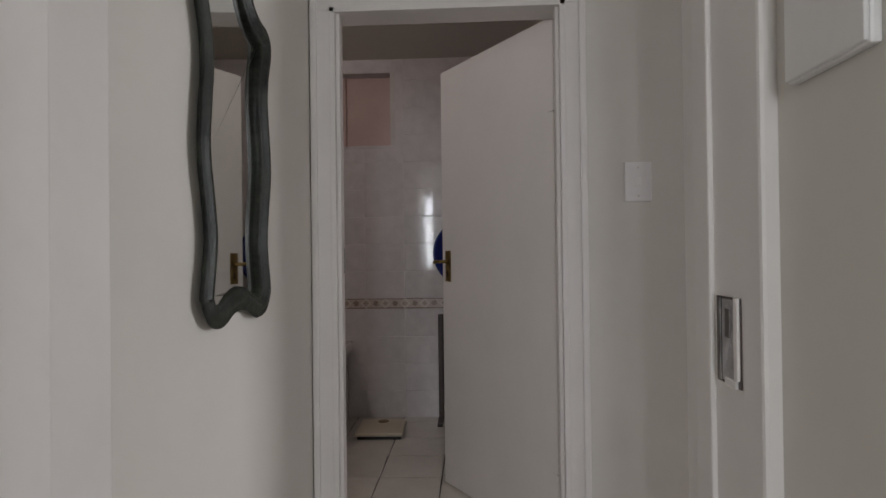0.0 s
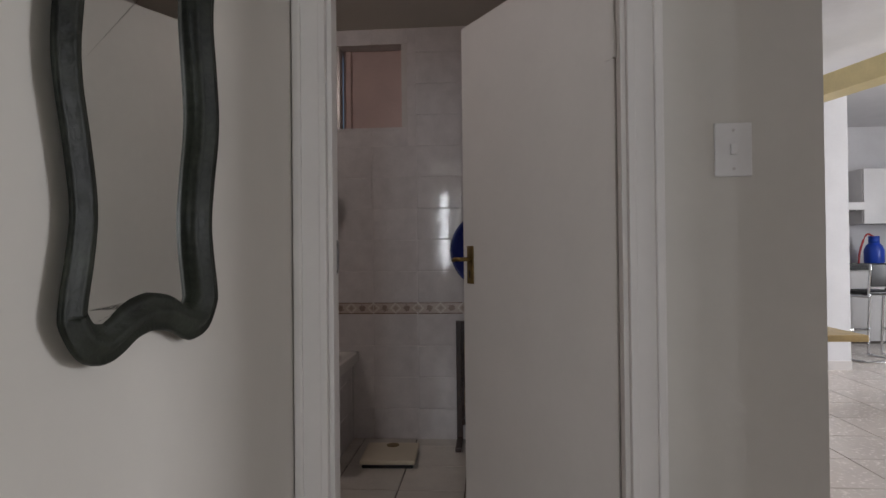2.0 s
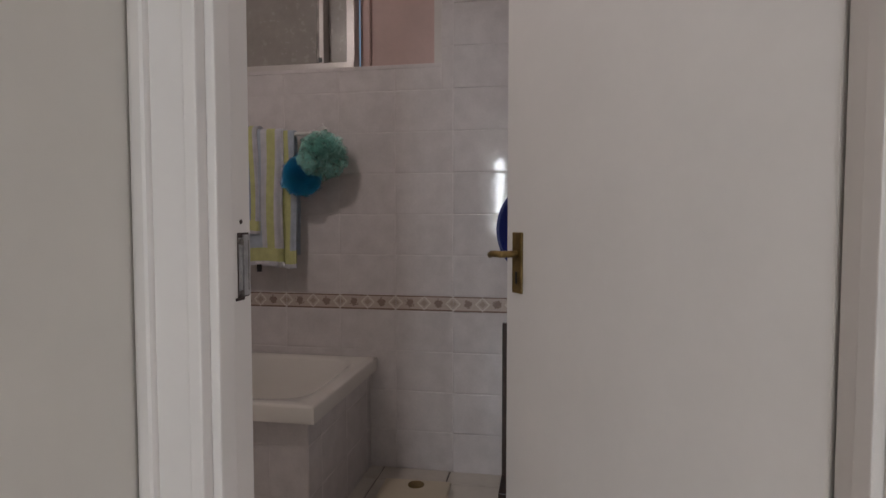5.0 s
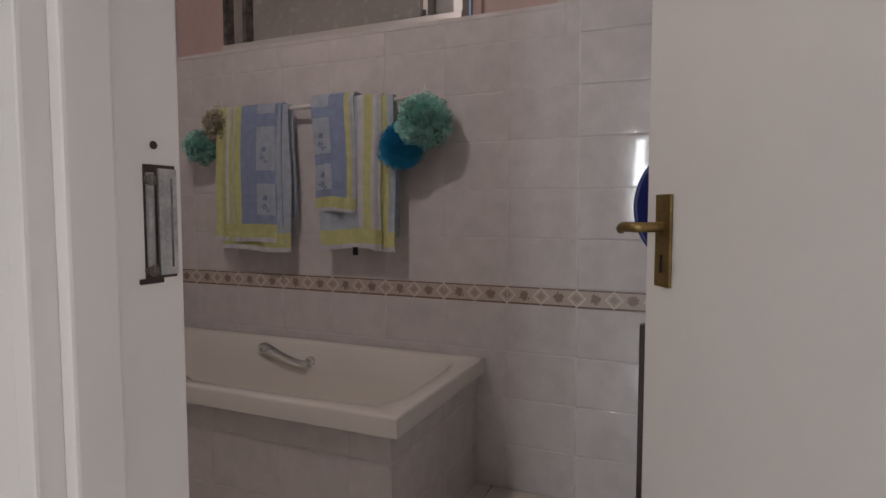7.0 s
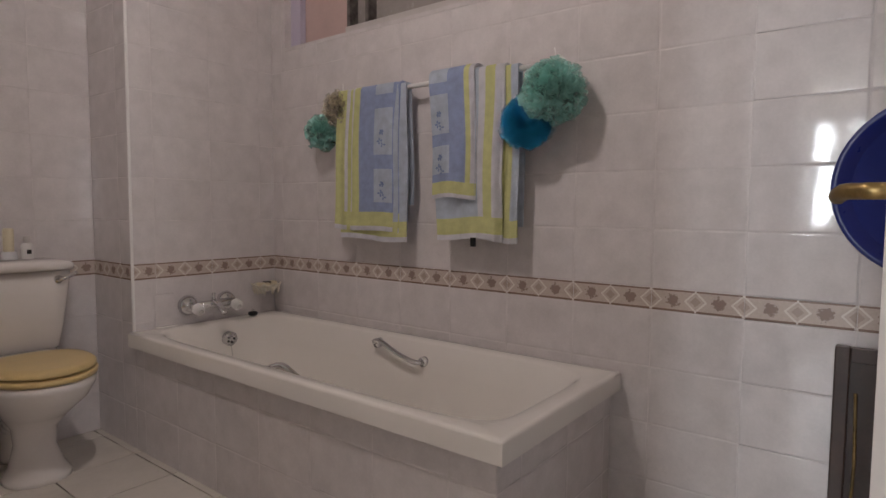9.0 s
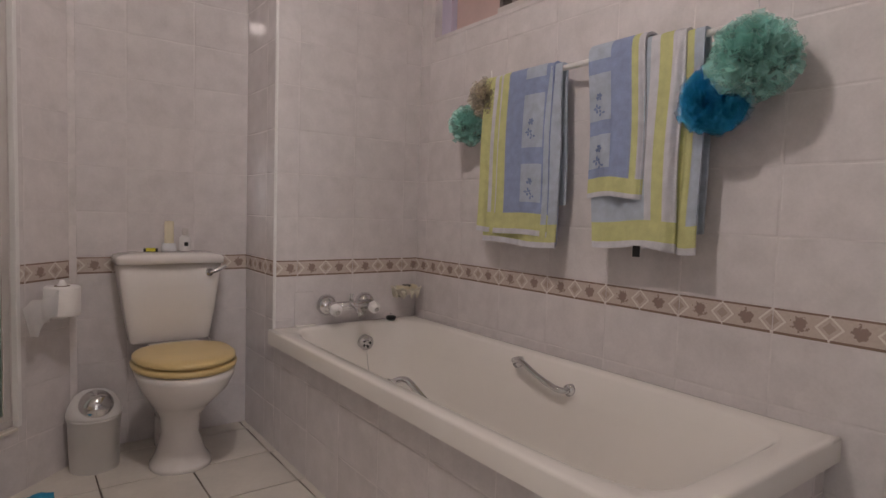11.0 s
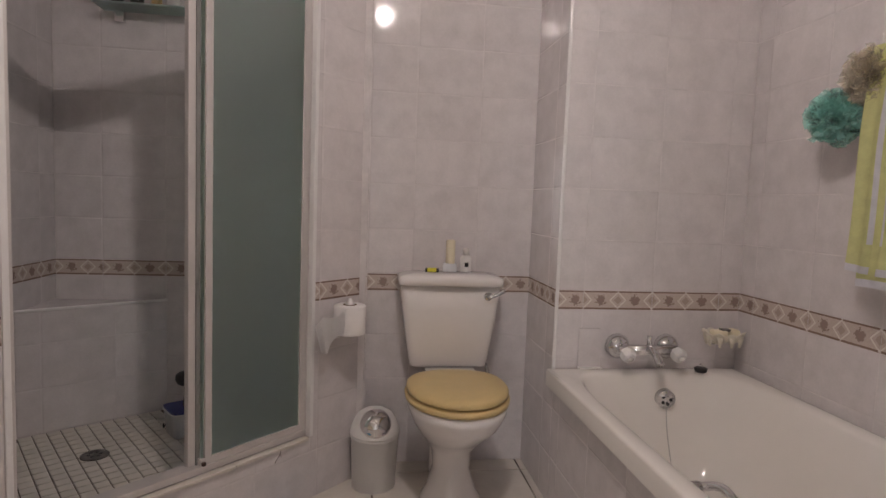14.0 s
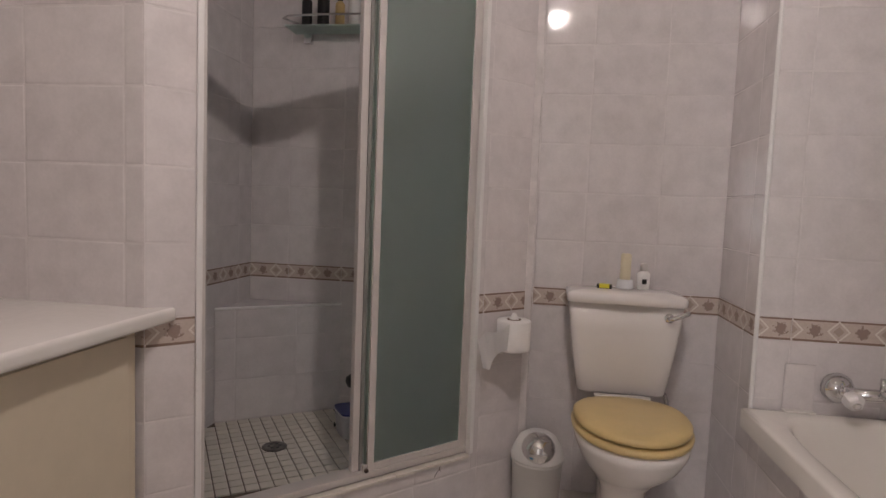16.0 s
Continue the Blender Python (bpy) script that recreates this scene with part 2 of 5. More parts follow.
def lathe(profile, steps=32, sx=1.0, sy=1.0):
    """Round body from (radius, z) pairs, stretched by sx and sy."""
    bm = bmesh.new()
    rings = []
    for r, z in profile:
        rings.append([bm.verts.new((r * sx * math.cos(2 * math.pi * i / steps), r * sy * math.sin(2 * math.pi * i / steps), z)) for i in range(steps)])
    for a, b in zip(rings, rings[1:]):
        for i in range(steps):
            bm.faces.new((a[i], a[(i + 1) % steps], b[(i + 1) % steps], b[i]))
    bm.faces.new(rings[0][::-1])
    bm.faces.new(rings[-1])
    return bm


def loft(sections):
    """Closed skin through rings of equal length, capped."""
    bm = bmesh.new()
    rings = [[bm.verts.new(p) for p in ring] for ring in sections]
    k = len(rings[0])
    for a, b in zip(rings, rings[1:]):
        for i in range(k):
            bm.faces.new((a[i], a[(i + 1) % k], b[(i + 1) % k], b[i]))
    bm.faces.new(rings[0][::-1])
    bm.faces.new(rings[-1])
    return bm


def oval(cx, cy, z, a, b, k=32, power=2.0):
    out = []
    for i in range(k):
        t = 2 * math.pi * i / k
        c, s = math.cos(t), math.sin(t)
        out.append((cx + a * math.copysign(abs(c) ** (2 / power), c), cy + b * math.copysign(abs(s) ** (2 / power), s), z))
    return out


def tube(points, radius, steps=10, closed=False):
    bm = bmesh.new()
    pts = [Vector(p) for p in points]
    k = len(pts)
    rings = []
    for i, p in enumerate(pts):
        a = pts[(i - 1) % k] if closed or i else p
        b = pts[(i + 1) % k] if closed or i < k - 1 else p
        d = (b - a).normalized()
        up = Vector((0, 0, 1)) if abs(d.z) < 0.9 else Vector((1, 0, 0))
        s = d.cross(up).normalized()
        q = s.cross(d)
        rings.append([bm.verts.new(p + radius * (math.cos(2 * math.pi * j / steps) * s + math.sin(2 * math.pi * j / steps) * q)) for j in range(steps)])
    for i in range(k if closed else k - 1):
        a, b = rings[i], rings[(i + 1) % k]
        for j in range(steps):
            bm.faces.new((a[j], a[(j + 1) % steps], b[(j + 1) % steps], b[j]))
    if not closed:
        bm.faces.new(rings[0][::-1])
        bm.faces.new(rings[-1])
    return bm


def smooth_path(points, n=6):
    pts = [Vector(p) for p in points]
    out = []
    for i in range(len(pts) - 1):
        p0, p1, p2, p3 = pts[max(i - 1, 0)], pts[i], pts[i + 1], pts[min(i + 2, len(pts) - 1)]
        for j in range(n):
            t = j / n
            out.append(0.5 * ((2 * p1) + (p2 - p0) * t + (2 * p0 - 5 * p1 + 4 * p2 - p3) * t * t + (3 * p1 - p0 - 3 * p2 + p3) * t ** 3))
    out.append(pts[-1])
    return out


def structure(name, bm, material, label, category="wall"):
    ob = part(name, bm, material)
    return tagged(ob, label, category, kind="structure")


def slab(a, b, thick, z0, z1, bm=None):
    """Upright wall piece from a to b on plan; its thickness lies to the right of the way from a to b."""
    a, b = Vector((*a, 0)), Vector((*b, 0))
    d = (b - a).normalized()
    r = Vector((d.y, -d.x, 0)) * thick
    ring = [a, b, b + r, a + r]
    own = bmesh.new()
    lo = [own.verts.new((p.x, p.y, z0)) for p in ring]
    hi = [own.verts.new((p.x, p.y, z1)) for p in ring]
    own.faces.new(lo)
    own.faces.new(hi)
    for i in range(4):
        own.faces.new((lo[i], lo[(i + 1) % 4], hi[(i + 1) % 4], hi[i]))
    return own if bm is None else join(bm, own)


# ---- plan ----
YB = 3.64            # back wall with the window
XE = -2.61           # wall at the bath's tap end
XW = -3.0            # wall behind the toilet
YC = 2.905           # side of the boxed-in corner beside the toilet
XD = -1.95           # wall at the end of the vanity
DG0, DG1 = (-1.95, 1.25), (-2.87, 2.17)   # diagonal shower wall
XS, YS = -3.37, 0.80  # shower's inner corner
XR = 0.72            # bathroom's wall behind the open door
YD = 1.71            # corridor face of the door wall
YDI = 1.82           # bathroom face of it
XL = -0.445           # corridor wall with the mirror
XK = 0.515            # corridor wall opposite
CEIL = 2.5
WIN = (-2.5, -0.39, 1.89, 2.405)
DOOR = (-0.372, 0.475, 2.035)
SW_END = 0.955
DL = math.hypot(DG1[0] - DG0[0], DG1[1] - DG0[1])
DU = Vector((DG1[0] - DG0[0], DG1[1] - DG0[1], 0)) / DL
OPEN = (0.13, 1.055, 0.25, 2.42)     # shower opening along the diagonal wall

# bathroom shell
bm = box(-3.6, WIN[0], YB, YB + 0.2, 0, CEIL)
box(WIN[1], XR + 0.12, YB, YB + 0.2, 0, CEIL, bm=bm)
box(WIN[0], WIN[1], YB, YB + 0.2, 0, WIN[2], bm=bm)
box(WIN[0], WIN[1], YB, YB + 0.2, WIN[3], CEIL, bm=bm)
wall_back = structure("wall_north", bm, M_GROUT, "bathroom back wall of pale glazed tiles above the bath")
wall_tap = structure("wall_bath_end", slab((XE, YC), (XE, YB), -0.12, 0, CEIL), M_GROUT, "tiled wall at the tap end of the bath")
wall_box = structure("wall_boxing", slab((XW, YC), (XE - 0.12, YC), -0.12, 0, CEIL), M_GROUT, "tiled side of the boxed-in corner beside the toilet")
wall_wc = structure("wall_west", slab((XW, DG1[1] - 0.1), (XW, YC + 0.12), -0.12, 0, CEIL), M_GROUT, "tiled wall behind the toilet")
wall_ret = structure("wall_shower_return", slab((XW, DG1[1] + 0.025), (DG1[0] - 0.0, DG1[1] + 0.025), 0.10, 0, CEIL), M_GROUT, "narrow tiled return beside the toilet")


def dpt(s, off=0.0):
    """Point on the diagonal wall, s along it, off out of its bathroom face."""
    return (DG0[0] + DU.x * s + DU.y * off, DG0[1] + DU.y * s - DU.x * off)


bm = slab(dpt(0), dpt(OPEN[0]), -0.09, 0, CEIL)
slab(dpt(OPEN[1]), dpt(DL), -0.09, 0, CEIL, bm=bm)
slab(dpt(OPEN[0]), dpt(OPEN[1]), -0.09, 0, OPEN[2] - 0.008, bm=bm)
slab(dpt(OPEN[0]), dpt(OPEN[1]), -0.09, OPEN[3], CEIL, bm=bm)
wall_diag = structure("wall_diagonal", bm, M_GROUT, "diagonal tiled wall with the raised shower opening")
wall_van = structure("wall_vanity_end", slab((XD, 0.5), (XD, DG0[1]), -0.10, 0, CEIL), M_GROUT, "tiled wall at the end of the vanity")
wall_sw = structure("wall_shower_west", slab((XS, YS - 0.1), (XS, DG1[1] + 0.0), -0.10, 0, CEIL), M_GROUT, "tiled inner shower wall")
wall_ss = structure("wall_shower_south", slab((XS, YS), (XD - 0.1, YS), 0.10, 0, CEIL), M_GROUT, "tiled inner shower wall with the corner seat")
structure("wall_vanity_back", slab((XD - 0.1, 0.5), (XL - 0.1, 0.5), 0.1, 0, CEIL), M_TILE, "plain tiled wall behind the vanity")
structure("wall_east", slab((XR, YB), (XR, YDI), -0.12, 0, CEIL), M_TILE, "plain tiled wall behind the open door")
# door wall, corridor
bm = slab((XL - 0.1, YDI), (DOOR[0], YDI), YDI - YD, 0, CEIL)
slab((DOOR[1], YDI), (SW_END, YDI), YDI - YD, 0, CEIL, bm=bm)
slab((DOOR[0], YDI), (DOOR[1], YDI), YDI - YD, DOOR[2], CEIL, bm=bm)
structure("wall_door", bm, M_WALL, "painted corridor wall with the bathroom doorway")
structure("wall_corridor_west", box(XL - 0.1, XL, -3.0, YD, 0, CEIL), M_WALL, "pale painted corridor wall that carries the mirror")
structure("wall_corridor_east", box(XK, XK + 0.12, -3.0, 0.62, 0, CEIL), M_WALL, "pale painted corridor wall with the fuse box")
bm = box(XL - 0.1, -0.42, -3.1, -3.0, 0, CEIL)
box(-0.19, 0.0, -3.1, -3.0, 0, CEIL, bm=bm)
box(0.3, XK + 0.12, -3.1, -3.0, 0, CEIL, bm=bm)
# x 0 to 0.3: made-up opening that holds the bedroom fill lamp
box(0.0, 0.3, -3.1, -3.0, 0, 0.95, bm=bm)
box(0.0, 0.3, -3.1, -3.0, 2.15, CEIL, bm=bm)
box(-0.42, -0.19, -3.1, -3.0, 0, 0.95, bm=bm)
box(-0.42, -0.19, -3.1, -3.0, 2.15, CEIL, bm=bm)
structure("wall_corridor_south", bm, M_WALL, "plain wall behind the corridor")
structure("ceiling", box(-3.7, SW_END - 0.02, -3.1, 3.84, CEIL, CEIL + 0.1), M_CEIL, "plain painted ceiling", "ceiling")
floor = structure("floor", box(-3.7, 1.0, -3.1, 3.84, -0.1, -0.004), M_FGROUT, "cream floor tiles with dark grout", "floor")
# living room beyond the corridor's side opening
LX, LY = 7.0, 8.2
structure("wall_living_west", box(SW_END - 0.12, SW_END, YDI, LY, 0, 2.75), M_LIVWALL, "white living room wall")
structure("wall_living_north", box(SW_END - 0.12, LX, LY, LY + 0.1, 0, 2.75), M_LIVWALL, "white kitchen end wall")
bm = box(LX, LX + 0.1, -3.1, -1.85, 0, 2.75)
box(LX, LX + 0.1, -0.35, 3.0, 0, 2.75, bm=bm)
# y -1.85 to -0.35: unseen opening, made up for the side fill
box(LX, LX + 0.1, -1.85, -0.35, 0, 0.65, bm=bm)
box(LX, LX + 0.1, -1.85, -0.35, 2.35, 2.75, bm=bm)
box(LX, LX + 0.1, 4.7, LY + 0.1, 0, 2.75, bm=bm)
box(LX, LX + 0.1, 3.0, 4.7, 0, 0.55, bm=bm)
box(LX, LX + 0.1, 3.0, 4.7, 2.45, 2.75, bm=bm)
structure("wall_living_east", bm, M_LIVWALL, "white wall of the living room")
structure("wall_living_south", box(XK + 0.12, LX, -3.1, -3.0, 0, 2.75), M_LIVWALL, "plain white wall of the living room")
structure("ceiling_living", box(0.64, LX + 0.1, -3.1, LY + 0.1, 2.75, 2.85), M_LIVWALL, "white living room ceiling", "ceiling")
floor_liv = structure("floor_living", box(1.002, LX, -3.1, LY, -0.1, -0.004), M_FGROUT, "glossy cream living room floor tiles", "floor")


# ---- doorway and door ----
def casing(name, x0, x1, z_top, side):
    """Moulded frame of the doorway, on the corridor side and through the wall."""
    t = thing(name, "white gloss painted moulded door frame", "door frame", kind="structure")
    lo, hi = x0, x1
    for s, x in ((-1, lo), (1, hi)):
        a, b = sorted((x, x - s * 0.02))
        bm = box(a, b, YD - 0.02, YDI + 0.002, 0, z_top, 0.003)
        a, b = sorted((x - s * 0.018, x + s * 0.068))
        box(a, b, YD - 0.018, YD + 0.0, 0, z_top + 0.068, 0.006, bm=bm)
        a, b = sorted((x + s * 0.046, x + s * 0.07))
        box(a, b, YD - 0.030, YD - 0.012, 0, z_top + 0.07, 0.006, bm=bm)
        a, b = sorted((x - s * 0.02, x - s * 0.034))
        box(a, b, YD + 0.0, YD + 0.04, 0, z_top, 0.003, bm=bm)
        part("jamb", bm, M_WOOD, t)
    bm = box(lo + 0.0, hi - 0.0, YD - 0.02, YDI + 0.004, z_top - 0.02, z_top, 0.003)
    box(lo - 0.066, hi + 0.066, YD - 0.019, YD, z_top - 0.017, z_top + 0.067, 0.006, bm=bm)
    box(lo - 0.066, hi + 0.066, YD - 0.031, YD - 0.014, z_top + 0.045, z_top + 0.069, 0.006, bm=bm)
    part("head", bm, M_WOOD, t)
    return t


frame_1 = casing("door_frame_1", DOOR[0], DOOR[1], DOOR[2], 1)


def lever_set(parent, x, z, face, out):
    """Long backplate with a lever: face is the y of the leaf's face, out its sign."""
    y0, y1 = sorted((face, face + out * 0.006))
    bm = box(x - 0.021, x + 0.021, y0, y1, z - 0.075, z + 0.075, 0.002)
    plate = part("backplate", bm, M_BRASS, parent, "tarnished brass backplate")
    y0, y1 = sorted((face + out * 0.005, face + out * 0.008))
    part("keyhole", box(x - 0.003, x + 0.003, y0, y1, z - 0.052, z - 0.022, 0.001), M_BLACK, plate)
    pts = smooth_path([(x, face, z + 0.022), (x, face + out * 0.045, z + 0.022), (x + 0.012, face + out * 0.052, z + 0.022), (x + 0.035, face + out * 0.054, z + 0.022), (x + 0.055, face + out * 0.048, z + 0.018)], 5)
    part("lever", tube(pts, 0.0085), M_BRASS, parent, "worn brass lever", True)


# open door: local x runs from the hinge to the lock edge
HINGE, LOCK = (0.449, 1.822), (-0.012, 2.49)
DW = 0.81
ang = math.degrees(math.atan2(LOCK[1] - HINGE[1], LOCK[0] - HINGE[0]))
door = thing("door_1", "white painted flush door standing ajar into the bathroom", "door", (*HINGE, 0), ang, kind="structure")
part("leaf", box(0, DW, -0.04, 0, 0.012, 2.03, 0.0025), M_WOOD, door)
lever_set(door, DW - 0.055, 1.075, 0.0, 1)
lever_set(door, DW - 0.055, 1.075, -0.04, -1)
for z in (0.25, 1.72):
    bm = tube([(-0.006, 0.004, z - 0.05), (-0.006, 0.004, z + 0.05)], 0.007, 10)
    box(-0.004, 0.03, -0.002, 0.0025, z - 0.05, z + 0.05, bm=bm)
    part("hinge", bm, M_WOOD, door, "painted-over butt hinge")

strike = thing("strike_plate", "worn steel strike plate in chipped door jamb", "strike plate")
xj = DOOR[0] + 0.02
part("recess", box(xj - 0.001, xj + 0.0016, YD + 0.073, YD + 0.104, 1.066, 1.161, 0.0008), M_DARK, strike, "dark chipped wood of the recess")
part("plate", box(xj + 0.001, xj + 0.0042, YD + 0.085, YD + 0.1035, 1.0685, 1.158, 0.001), M_STEEL, strike, "scuffed steel plate")
part("lip", tube([(xj + 0.002, YD + 0.0775, 1.072), (xj + 0.002, YD + 0.0775, 1.154)], 0.0036, 8), M_STEEL, strike, smooth=True)
part("bolt_slot", box(xj + 0.0036, xj + 0.0046, YD + 0.0965, YD + 0.0985, 1.075, 1.15, 0.0004), M_RUST, strike)
for z in (1.073, 1.148):
    part("screw", tube([(xj, YD + 0.0775, z), (xj + 0.0055, YD + 0.0775, z)], 0.005, 10), M_RUST, strike)
part("chipped_edge", box(xj - 0.001, xj + 0.002, YD + 0.067, YD + 0.09, 1.062, 1.0665, 0.001), M_DARK, strike)
part("screw_hole", tube([(xj, YD + 0.084, 1.177), (xj + 0.0012, YD + 0.084, 1.177)], 0.0035, 10), M_DARK, strike)

# ---- corridor things ----
def switch_plate(x, z):
    t = thing("light_switch", "white plastic light switch on the corridor wall", "light switch", (x, YD, z))
    part("plate", box(-0.047, 0.047, -0.008, 0, -0.07, 0.07, 0.003), M_WHITE, t)
    part("rocker", box(-0.008, 0.008, -0.013, -0.007, -0.014, 0.014, 0.002), M_WHITE, t)
    for s in (-1, 1):
        part("screw", tube([(0, -0.006, s * 0.05), (0, -0.0095, s * 0.05)], 0.004, 10), M_ALU, t)


switch_plate(0.725, 1.382)

t = thing("fuse_box", "white fuse box cover with louvred lid on the corridor wall", "fuse box", (XK, 0.245, 1.325))
part("body", box(-0.012, 0, -0.07, 0.07, 0.0, 0.34, 0.004), M_WHITE, t)
part("lid", box(-0.016, -0.011, -0.068, 0.068, 0.003, 0.337, 0.002), M_WHITE, t)
for i in range(5):
    part("slot", box(-0.0168, -0.0155, 0.024, 0.044, 0.128 + i * 0.012, 0.1305 + i * 0.012), M_RUST, t)

t = thing("corridor_frame", "white painted corridor door frame", "door frame", kind="structure")
part("jamb", box(XK - 0.022, XK + 0.13, 0.36, 0.622, 0, 2.06, 0.006), M_WOOD, t)
part("stop", box(XK - 0.030, XK - 0.02, 0.50, 0.56, 0, 2.06, 0.004), M_WOOD, t)
part("jamb", box(XL, XL + 0.02, 0.30, 0.50, 0, 2.06, 0.006), M_WOOD, t)
part("stop", box(XL, XL + 0.045, 0.22, 0.34, 0, 2.06, 0.006), M_WOOD, t)
t = thing("lock_recess", "chipped empty lock recess with a steel plate in the jamb", "strike plate", (XK - 0.0225, 0.452, 1.01))
part("backing", box(-0.0025, 0.0, -0.037, 0.037, -0.061, 0.061, 0.001), M_DARK, t)
part("plate", box(-0.005, -0.002, -0.026, 0.014, -0.056, 0.058, 0.001), M_STEEL, t, "scuffed steel plate")
part("lip", box(-0.006, -0.002, 0.018, 0.026, -0.058, 0.06, 0.0015), M_RUST, t)
part("slot", box(-0.0062, -0.0045, -0.012, 0.002, 0.005, 0.045, 0.001), M_RUST, t)
part("paint_flake", box(-0.0065, -0.002, -0.036, -0.024, -0.05, 0.062, 0.002), M_WOOD, t, "flaking white paint")
part("paint_flake", box(-0.0065, -0.002, -0.03, 0.004, -0.062, -0.05, 0.002), M_WOOD, t, "flaking white paint")


def wavy_mirror():
    """Tall mirror with a waved, moulded frame."""
    t = thing("wall_mirror", "tall mirror in a dark green and brown waved wooden frame", "mirror", (XL, 0.993, 0.967))
    right = [(0, 0.037), (0.045, 0.03), (0.085, 0.013), (0.122, 0.006), (0.17, 0.02), (0.203, 0.06), (0.207, 0.09), (0.192, 0.16), (0.186, 0.215), (0.198, 0.29), (0.213, 0.36), (0.217, 0.42), (0.208, 0.5), (0.197, 0.58),
             (0.204, 0.65), (0.226, 0.72), (0.222, 0.765), (0.19, 0.79), (0.15, 0.797), (0.11, 0.815), (0.075, 0.85), (0.04, 0.885), (0, 0.9)]
    loop = [(0, y, z) for y, z in right] + [(0, -y * 0.95, z) for y, z in right[-2:0:-1]]
    dense = smooth_path(loop + [loop[0]], 5)[:-1]
    k = len(dense)
    centre = Vector((0, 0, 0.45))
    # profile of the moulding: (inward, out of the wall)
    prof = [(0.034, 0.0), (0.018, 0.010), (0.002, 0.019), (0.005, 0.026), (0.014, 0.022), (0.024, 0.032), (0.036, 0.032), (0.043, 0.020), (0.050, 0.023), (0.060, 0.014), (0.060, 0.004)]
    bm = bmesh.new()
    rings = []
    for i in range(k):
        d = (dense[(i + 1) % k] - dense[i - 1]).normalized()
        nrm = Vector((0, -d.z, d.y))
        rings.append([bm.verts.new(dense[i] + nrm * a + Vector((b, 0, 0))) for a, b in prof])
    for i in range(k):
        a, b = rings[i], rings[(i + 1) % k]
        for j in range(len(prof) - 1):
            bm.faces.new((a[j], a[j + 1], b[j + 1], b[j]))
    part("frame", bm, M_FRAME, t, "dark moulded frame", True)
    bm = bmesh.new()
    vs = []
    for i in range(k):
        d = (dense[(i + 1) % k] - dense[i - 1]).normalized()
        p = dense[i] + Vector((0, -d.z, d.y)) * 0.054
        vs.append(bm.verts.new((0.0115 - 0.049 * p.y, p.y, p.z)))
    f = bm.faces.new(vs)
    bmesh.ops.triangulate(bm, faces=[f])
    part("glass", bm, M_MIRROR, t, "silvered mirror glass")


wavy_mirror()


